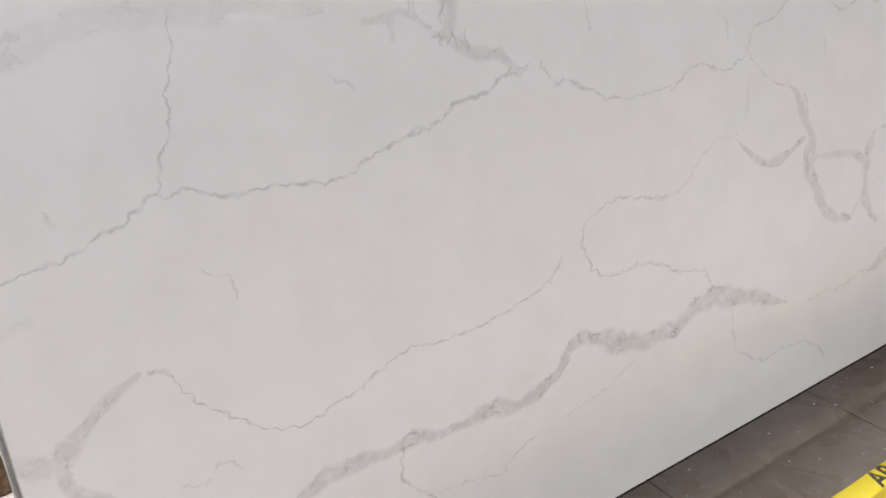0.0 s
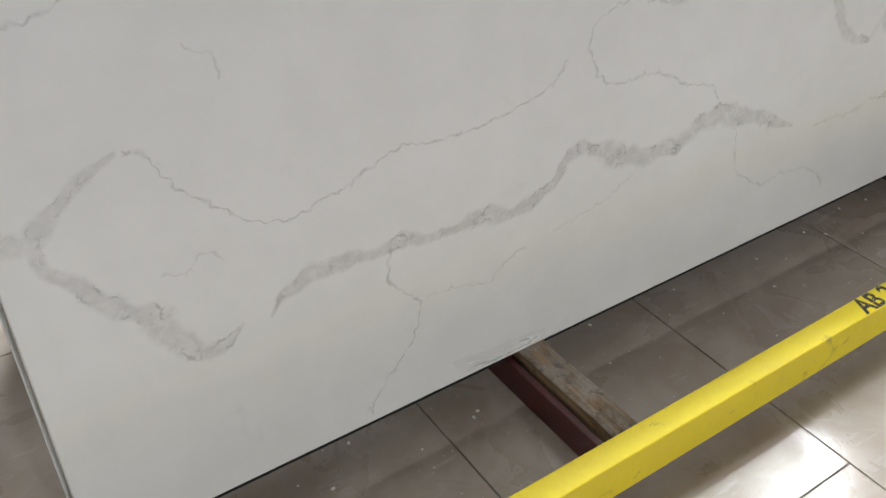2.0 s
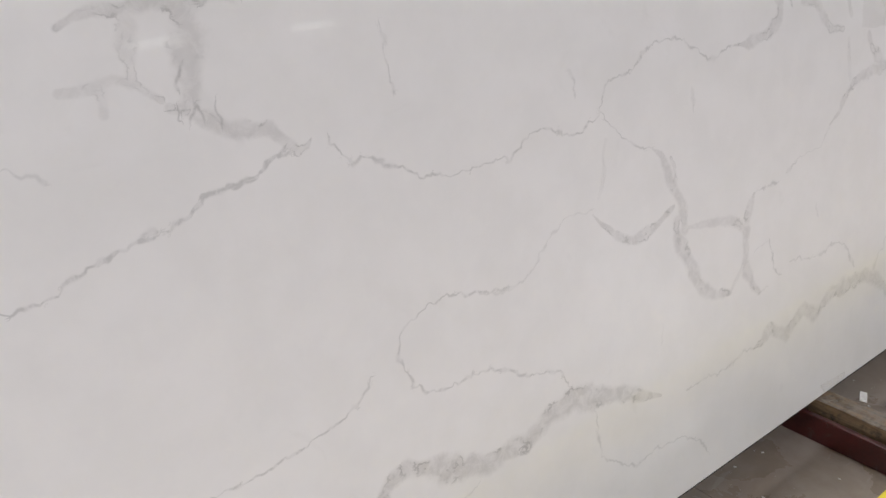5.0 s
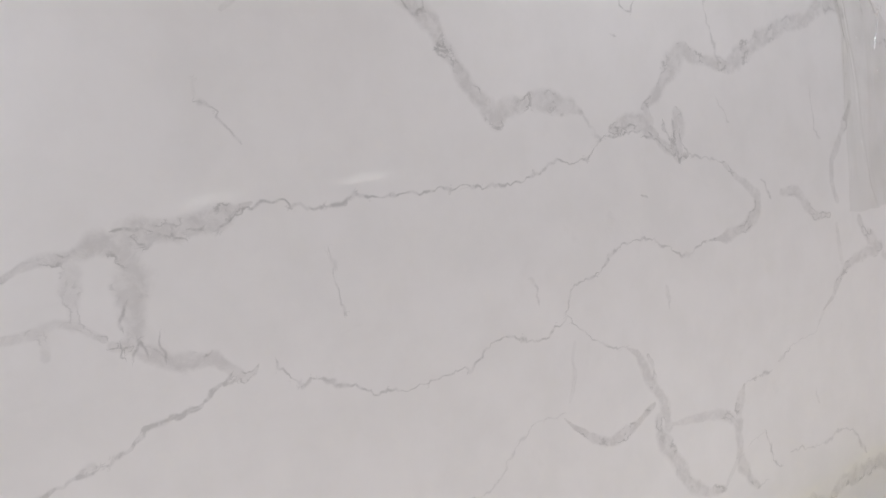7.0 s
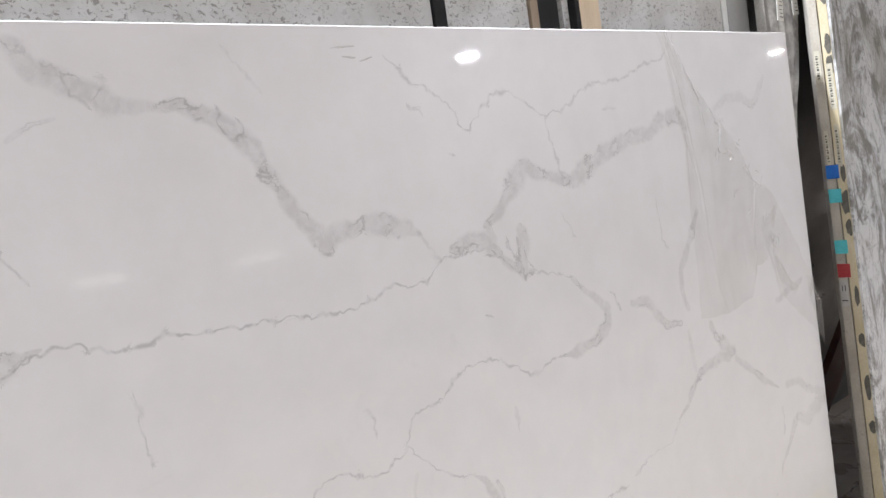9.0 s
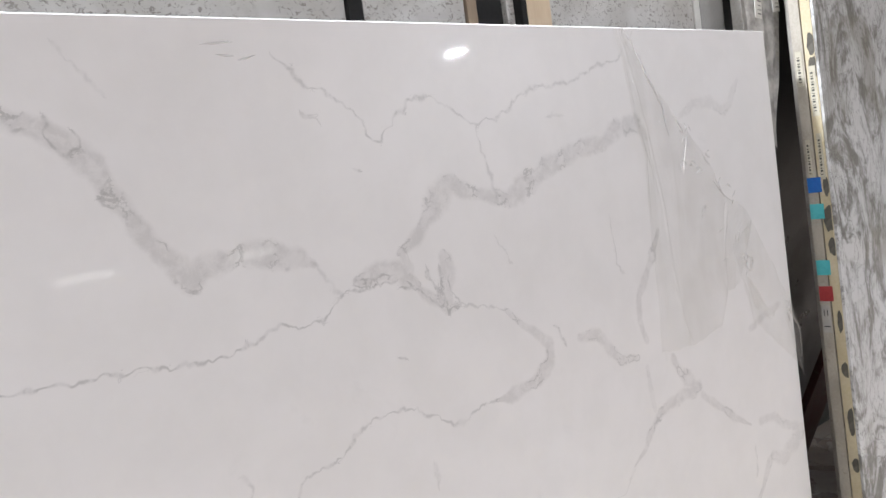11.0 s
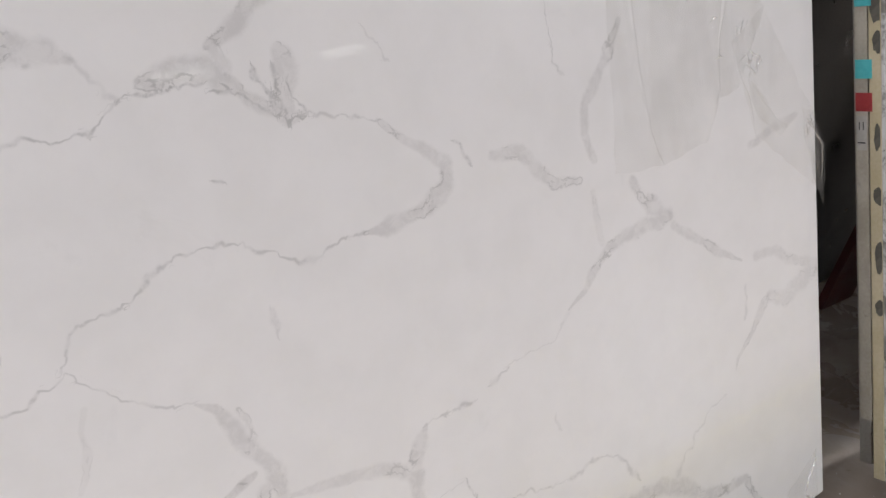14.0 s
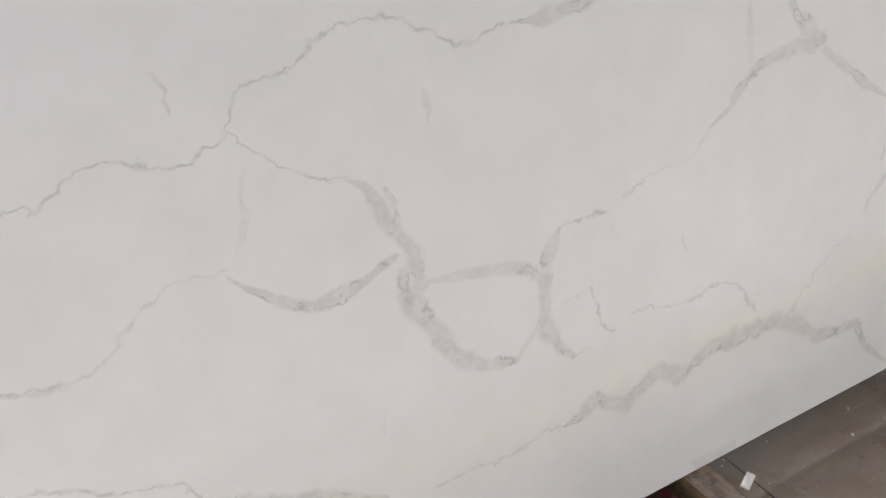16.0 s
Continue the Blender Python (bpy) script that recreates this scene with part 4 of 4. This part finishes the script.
def drape(title, left, right, n_across, ripple, lift, material, seed, parent):
    """A crumpled strip of film hung between two lines, each from top to bottom as x, z on the slab."""
    bm = bmesh.new()
    steps, grid = 48, []

    def along(line, f):
        k = min(int(f * (len(line) - 1)), len(line) - 2)
        return Vector(line[k]).lerp(Vector(line[k + 1]), f * (len(line) - 1) - k)

    for j in range(steps + 1):
        f = j / steps
        a, b = along(left, f), along(right, f)
        row = []
        for i in range(n_across + 1):
            u = i / n_across
            p = a.lerp(b, u)
            fold = noise.noise(Vector((u * 6, f * 2.2, seed))) + 0.6 * noise.noise(Vector((p.x * 38, p.y * 24, seed)))
            jag = noise.noise_vector(Vector((p.x * 30, p.y * 30, seed + 3))) * 0.005
            row.append(bm.verts.new((p.x + jag.x, -lift - ripple * (1.2 + fold), p.y + jag.y)))
        grid.append(row)
    for a, b in zip(grid, grid[1:]):
        for i in range(n_across):
            bm.faces.new((a[i], b[i], b[i + 1], a[i + 1]))
    for f in bm.faces:
        f.smooth = True
    ob = part(title, bm, material, parent)
    ob.visible_shadow = False
    return ob


def ridge(title, line, radius, lift, material, seed, parent):
    """A raised crease along a line of x, z on the slab: a low rounded fold that rises and falls."""
    bm = bmesh.new()
    rows = []
    fine = []
    for a, b in zip(line, line[1:]):
        a, b = Vector(a), Vector(b)
        count = max(4, round((b - a).length / 0.006))
        fine += [a.lerp(b, k / count) for k in range(count)]
    fine.append(Vector(line[-1]))
    for n, p in enumerate(fine):
        q = fine[min(n + 1, len(fine) - 1)] - fine[max(n - 1, 0)]
        side = Vector((-q.y, q.x)).normalized()
        f = n / (len(fine) - 1)
        w = radius * (0.35 + 0.65 * math.sin(math.pi * min(max(f, 0.03), 0.97))) * (1 + 0.5 * noise.noise(Vector((n * 0.5, seed, 0))))
        sway = noise.noise(Vector((n * 0.31, seed, 5))) * radius * 1.3
        rise = 0.0012 * noise.noise(Vector((n * 0.4, seed, 9)))
        row = []
        for k in range(7):
            ang = math.pi * k / 6
            at = p + side * (w * math.cos(ang) + sway)
            row.append(bm.verts.new((at.x, -lift - rise - 0.32 * w * math.sin(ang), at.y)))
        rows.append(row)
    for a, b in zip(rows, rows[1:]):
        for k in range(6):
            bm.faces.new((a[k], b[k], b[k + 1], a[k + 1]))
    for f in bm.faces:
        f.smooth = True
    ob = part(title, bm, material, parent)
    ob.visible_shadow = False
    return ob


film = thing("protective_film", "clear crumpled protective film half peeled off the slab", "plastic film", SLAB)
FOLD_A = ((2.452, 1.597), (2.49, 1.46), (2.508, 1.386), (2.54, 1.224), (2.55, 1.082), (2.57, 0.96), (2.594, 0.899))
FOLD_B = ((2.455, 1.597), (2.483, 1.573), (2.527, 1.499), (2.569, 1.437), (2.585, 1.366))
FOLD_C = ((2.430, 1.597), (2.459, 1.521), (2.47, 1.435), (2.495, 1.339), (2.484, 1.177), (2.481, 0.997), (2.474, 0.909))
RIM = ((2.462, 1.597), (2.53, 1.50), (2.60, 1.43), (2.66, 1.376), (2.73, 1.31), (2.795, 1.21), (2.762, 1.09), (2.757, 0.98), (2.72, 0.918))
drape("film_fold", FOLD_C, FOLD_A, 14, 0.003, 0.001, M_FILM, 2.0, film)
drape("film_sheet", FOLD_A, RIM, 36, 0.004, 0.002, M_PANEL, 7.0, film)
drape("film_flap", ((2.80, 1.205), (2.765, 1.10), (2.757, 0.99)), ((2.845, 1.195), (2.905, 1.142), (2.815, 1.0)), 20, 0.004, 0.003, M_PANEL, 12.0, film)
drape("film_tail", ((2.80, 1.09), (2.83, 1.0), (2.862, 0.90), (2.93, 0.85)), ((2.90, 1.14), (3.0, 0.99), (3.066, 0.90), (3.085, 0.73)), 30, 0.004, 0.003, M_FILM, 17.0, film)
drape("film_tail", ((2.84, 1.01), (2.87, 0.93), (2.94, 0.885)), ((2.87, 1.00), (2.92, 0.93), (2.965, 0.895)), 10, 0.002, 0.008, M_PANEL, 19.0, film)
drape("film_tail", ((3.01, 0.93), (3.02, 0.85), (3.05, 0.76)), ((3.05, 0.91), (3.094, 0.83), (3.082, 0.70)), 14, 0.005, 0.006, M_PANEL, 23.0, film)
scrap = sheet("film_scrap", ((0.70, 0.052), (0.93, 0.03), (0.93, -0.004), (0.72, 0.012)), 24, 8, 0.0012, 4, 0.001, M_FILM, 31.0, SLAB, "clear scrap of film at the slab's lower edge", "plastic film")
sheet("film_scrap", ((2.31, 0.035), (2.44, 0.024), (2.43, -0.004), (2.33, 0.004)), 20, 6, 0.0012, 4, 0.001, M_FILM, 37.0, SLAB, "clear scrap of film over a timber bearer", "plastic film")
sheet("film_scrap", ((2.93, 0.06), (3.045, 0.13), (3.05, -0.004), (2.96, -0.004)), 20, 20, 0.002, 4, 0.001, M_FILM, 41.0, SLAB, "thin torn film clinging to the slab's lower corner", "plastic film")


def ribbon(title, points, width, material, seed, parent):
    """A narrow twisted strip of film along a smooth line of points."""
    bm = bmesh.new()
    rows = []
    for n, (a, b) in enumerate(zip(points, points[1:])):
        a, b = Vector(a), Vector(b)
        for k in range(8):
            p = a.lerp(b, k / 8)
            u = n + k / 8
            spin = 2.2 * noise.noise(Vector((u * 1.1, seed, 0))) + seed
            w = width * (0.55 + 0.9 * abs(noise.noise(Vector((u * 1.9, seed, 4)))))
            side = Vector((math.cos(spin) * 0.9, 0.35 * math.sin(spin), math.sin(spin) * 0.6)) * w
            wob = noise.noise_vector(Vector((u * 2.3, seed, 8))) * width * 0.6
            wob.y = -abs(wob.y)
            crease = Vector((0, -0.5 * w, 0))
            rows.append([bm.verts.new(q) for q in (p + wob - side, p + wob - side * 0.3 + crease, p + wob + side * 0.35, p + wob + side + crease * 0.6)])
    for a, b in zip(rows, rows[1:]):
        for k in range(3):
            bm.faces.new((a[k], b[k], b[k + 1], a[k + 1]))
    for f in bm.faces:
        f.smooth = True
    ob = part(title, bm, material, parent)
    ob.visible_shadow = False
    return ob


for seed, radius, line in (
    (3.0, 0.0030, FOLD_B),
    (5.0, 0.0014, FOLD_A),
    (6.0, 0.0012, FOLD_C[1:5]),
    (9.0, 0.0022, ((2.614, 1.412), (2.64, 1.375), (2.652, 1.36))),
    (12.0, 0.0022, ((2.66, 1.37), (2.64, 1.32), (2.627, 1.275))),
    (15.0, 0.0018, ((2.712, 1.315), (2.738, 1.287))),
    (18.0, 0.0022, ((2.745, 1.252), (2.785, 1.215), (2.815, 1.197))),
    (21.0, 0.0014, ((2.803, 1.19), (2.765, 1.10), (2.76, 1.01), (2.726, 0.925))),
    (24.0, 0.0016, ((2.82, 1.03), (2.85, 0.97), (2.865, 0.88))),
    (27.0, 0.0016, ((2.85, 1.01), (2.91, 0.94), (2.96, 0.89))),
    (33.0, 0.0030, ((3.03, 0.90), (3.045, 0.888), (3.085, 0.835), (3.082, 0.76))),
):
    ridge("film_crease", line, radius, 0.009, M_CREASE if radius > 0.0017 else M_FILM, seed, film)
rng = random.Random(11)
for x, z, count in ((2.65, 1.365, 5), (2.635, 1.30, 4), (2.68, 1.28, 3), (2.725, 1.30, 3), (2.755, 1.24, 3), (2.80, 1.205, 4), (2.837, 1.116, 3), (2.77, 1.094, 3), (2.857, 1.047, 11), (3.04, 0.886, 5), (2.70, 1.20, 3)):
    for k in range(count):
        cx, cz, turn, reach = x + rng.gauss(0, 0.012), z + rng.gauss(0, 0.012), rng.uniform(0, 3.1), rng.uniform(0.005, 0.016)
        dx, dz = reach * math.cos(turn), reach * math.sin(turn)
        ridge("film_wrinkle", ((cx - dx, cz - dz), (cx + dx * 0.2, cz + dz * 0.2 + 0.003), (cx + dx, cz + dz)), rng.uniform(0.0012, 0.0024), 0.010, M_CREASE, rng.uniform(0, 90), film)
top_scrap = thing("film_scrap", "thin crinkled creases of clear film near the slab's top edge", "plastic film", SLAB)
for line in (((1.50, 1.562), (1.55, 1.566)), ((1.52, 1.548), (1.55, 1.546)), ((1.555, 1.54), (1.585, 1.546))):
    ridge("film_crease", line, 0.0016, 0.003, M_CREASE, line[0][0] * 30, top_scrap)
ribbon("film_crease", ((0.735, -0.004, 0.034), (0.79, -0.005, 0.017), (0.86, -0.005, 0.012), (0.915, -0.004, 0.022)), 0.0035, M_CURL, 2.0, scrap)
for line in (((0.745, 0.022), (0.80, 0.013), (0.84, 0.011)), ((0.83, 0.016), (0.88, 0.014), (0.91, 0.021)), ((0.86, 0.03), (0.89, 0.024))):
    ridge("film_crease", line, 0.0026, 0.004, M_CURL, line[0][0] * 50, scrap)
curl = thing("film_curl", "milky curl of torn film hanging from the slab's corner", "plastic film")
ribbon("curl", ((2.995, -0.004, 0.125), (3.02, -0.008, 0.095), (3.035, -0.012, 0.07), (3.042, -0.014, 0.045), (3.052, -0.02, 0.034)), 0.013, M_CURL, 5.0, curl)
ribbon("curl", ((3.038, -0.012, 0.06), (3.058, -0.03, 0.038), (3.075, -0.045, 0.034)), 0.011, M_CURL, 7.0, curl)
ribbon("curl", ((2.99, -0.002, 0.13), (3.015, 0.004, 0.17), (3.042, 0.010, 0.205)), 0.003, M_CREASE, 11.0, curl)

wrap = thing("packing_wrap", "milky packing wrap with printed labels on a slab edge", "plastic wrap", SLAB)
sheet("wrap_sheet", ((3.05, 1.95), (3.31, 1.95), (3.175, 1.30), (3.10, 1.33)), 16, 40, 0.007, 5, -0.05, M_WRAP, 53.0, None, "", "", wrap)
for x, z, turn in ((3.13, 1.72, 6), (3.215, 1.74, -5)):
    tag_m = pose(x, 0.032, z, 0, turn, 0)
    label_ob = part("paper_label", block(-0.018, 0.018, 0, 0.001, -0.08, 0.08), M_LABEL, wrap, "white paper label with print", tag_m)
    for k in range(12):
        w = 0.002 if k % 3 else 0.004
        part("print_bar", block(-0.004, 0.012, -0.0012, -0.0004, -0.07 + 0.011 * k, -0.07 + 0.011 * k + w * 0.7), M_INK, label_ob)

# ---- the next stack, whose sawn edges face the slab ----
NEXT = pose(3.202, -0.085, 0.1, -8.4, 0, 0)


def edge_label(parent, y, z, width, height, bars):
    ob = part("paper_label", block(-0.0012, 0.0, -width / 2, width / 2, -height / 2, height / 2), M_EDGE_LABEL, parent, "yellowed barcode label", pose(0, y, z))
    for k in range(bars):
        h = height * 0.8 / bars
        z0 = -height * 0.4 + k * h
        part("print_bar", block(-0.0017, -0.0013, -width * 0.12, width * 0.28, z0, z0 + h * (0.3 + 0.3 * (k % 2))), M_INK, ob)
    return ob


def tape(parent, y0, y1, z0, z1, material, label):
    part("tape", block(-0.001, 0.0, y0, y1, z0, z1), material, parent, label)


def next_stack():
    marble = thing("marble_slab", "grey and white swirled marble slab with a cream resin edge", "stone slab", NEXT)
    part("marble_face", block(0.002, 1.7, 0, 0.008, 0, 1.95, 0.001), M_MARBLE, marble)
    part("resin_edge", block(0, 1.698, 0.0082, 0.034, 0, 1.95, 0.001, 0.0006, 4, 5), M_CREAM, marble, "cream resin-coated slab edge")
    edge_label(marble, 0.020, 1.438, 0.018, 0.13, 14)
    edge_label(marble, 0.020, 1.268, 0.013, 0.12, 12)
    for z, r, h in ((1.56, 0.010, 0.03), (1.50, 0.011, 0.03), (1.19, 0.007, 0.026), (1.105, 0.013, 0.036), (1.03, 0.009, 0.024), (0.83, 0.006, 0.03), (0.70, 0.010, 0.022), (0.56, 0.008, 0.04), (0.44, 0.009, 0.02), (1.70, 0.010, 0.03)):
        bm = bmesh.new()
        bmesh.ops.create_circle(bm, cap_ends=True, segments=14, radius=1)
        for v in bm.verts:
            bend = 1 + 0.25 * noise.noise(v.co * 1.7 + Vector((z * 9, 0, 0)))
            v.co = Vector((-0.0009, max(v.co.x * r * 1.2 * bend, -0.0062), v.co.y * h * bend))
        extra = bmesh.ops.extrude_face_region(bm, geom=bm.faces[:])
        bmesh.ops.translate(bm, vec=(0.001, 0, 0), verts=[g for g in extra["geom"] if isinstance(g, bmesh.types.BMVert)])
        bmesh.ops.recalc_face_normals(bm, faces=bm.faces[:])
        part("resin_spot", bm, M_SPOT, marble, "dark resin blot", pose(0, 0.015 + 0.001 * math.sin(z * 40), z))
    grey = thing("grey_slab", "grey stone slab with coloured tape on its sawn edge", "stone slab", NEXT)
    part("sawn_edge", block(0, 1.6, 0.0375, 0.065, 0.15, 1.95, 0.001, 0.0006, 4, 9), M_TAN_EDGE, grey)
    for z0, z1, material, label in ((1.175, 1.215, M_BLUE, "blue tape"), (1.105, 1.145, M_TEAL, "teal tape"), (0.955, 0.995, M_TEAL, "teal tape"), (0.885, 0.925, M_TAPE_RED, "dark red tape")):
        tape(grey, 0.027, 0.064, z0, z1, material, label)
    edge_label(grey, 0.051, 1.50, 0.017, 0.09, 9)
    edge_label(grey, 0.051, 1.265, 0.012, 0.10, 10)
    note = part("chalk_patch", block(-0.001, 0, 0.040, 0.063, 0.80, 0.875), M_PALE_MARK, grey, "pale chalked patch with marker strokes")
    for y0, y1, z0, z1 in ((0.046, 0.048, 0.845, 0.862), (0.055, 0.057, 0.845, 0.862), (0.043, 0.060, 0.815, 0.818)):
        part("marker_stroke", block(-0.0016, -0.0011, y0, y1, z0, z1), M_INK, note)
    part("back_slab", block(0.05, 1.6, 0.068, 0.098, 0.0, 1.9, 0.001), M_GREY_EDGE, grey)


next_stack()
tagged(part("charcoal_slab", block(0, 3.4, 0, 0.03, 0, 2.3, 0.002), M_CHARCOAL, m=pose(3.14, 0.75, 0.0, 12, 0, 0)), "dark charcoal stone slab standing in the shaded gap", "stone slab")
tagged(part("rack_brace", block(0, 0.17, 0, 0.03, 0, 1.0, 0.003), M_RED, m=pose(4.06, 0.62, 0.0, 12, 15, 0)), "dark red steel brace of the rack in shade", "rack brace")

# ---- small things on the floor ----
offcut = tagged(part("granite_offcut", block(-0.143, 0, -0.34, 0, 0, 0.025, 0.003, 0.002, 6, 4), M_GRANITE, m=pose(3.055, 0.003, 0.0, 0, 0, 23.5)), "black and white speckled granite offcut lying on the tiles", "stone offcut")


def chips():
    bm = bmesh.new()
    rng = random.Random(5)
    for n in range(320):
        x, y = rng.uniform(0.2, 3.9), rng.gauss(-0.04, 0.1)
        if not -0.30 < y < 0.3 or 0.76 < x < 0.94 or 2.18 < x < 2.38 or 2.9 < x < 3.12:
            continue
        r = 0.0008 + 0.003 * rng.random() ** 5
        made = bmesh.ops.create_icosphere(bm, subdivisions=1, radius=r)["verts"]
        turn = rng.uniform(0, 6)
        for v in made:
            v.co = Vector((x + v.co.x * math.cos(turn) * 1.5 - v.co.y * math.sin(turn), y + v.co.x * math.sin(turn) * 1.5 + v.co.y * math.cos(turn), max(0.0, v.co.z * 0.5 + r * 0.4)))
    tagged(part("stone_chips", bm, M_CHIP), "white stone chips and grit scattered on the floor", "debris", kind="stuff")


chips()
tagged(part("stone_flake", block(-0.022, 0.022, -0.009, 0.009, 0, 0.004, 0.001, 0.003, 3, 8), M_CHIP, m=pose(2.396, -0.075, 0.089, 4, 0, 25)), "white stone flake lying on the timber bearer", "debris")

# ---- floor, tile by tile ----


def floor():
    base = tagged(part("floor", block(-9, 24, -20, 8, -0.12, -0.0035), M_GROUT), "cement-look tile floor with dark joints", "floor", kind="structure")
    w, d, gap = 0.609, 1.203, 0.0035
    tile = mesh_of("floor_tile", block(gap / 2, w - gap / 2, gap / 2, d - gap / 2, -0.009, 0.0, 0.0012), M_TILE)
    for i in range(-10, 16):
        for j in range(-7, 5):
            ob = new("floor_tile", tile)
            ob.parent = base
            ob.location = (0.657 + w * i, -0.526 + d * (j + 0.7 * (i % 2)), 0.0)
    strips = bmesh.new()
    for x0, x1, y0, y1 in ((-9, -5.3, -20, 8), (10.3, 24, -20, 8), (-5.3, 10.3, -20, -7.5), (-5.3, 10.3, 5.0, 8)):
        bmesh.ops.create_cube(strips, size=1, matrix=Matrix.Translation(((x0 + x1) / 2, (y0 + y1) / 2, -0.006)) @ Matrix.Diagonal((x1 - x0, y1 - y0, 0.008, 1)))
    tagged(part("floor_far", strips, M_TILE), "cement-look tile floor further off", "floor", kind="structure")


floor()
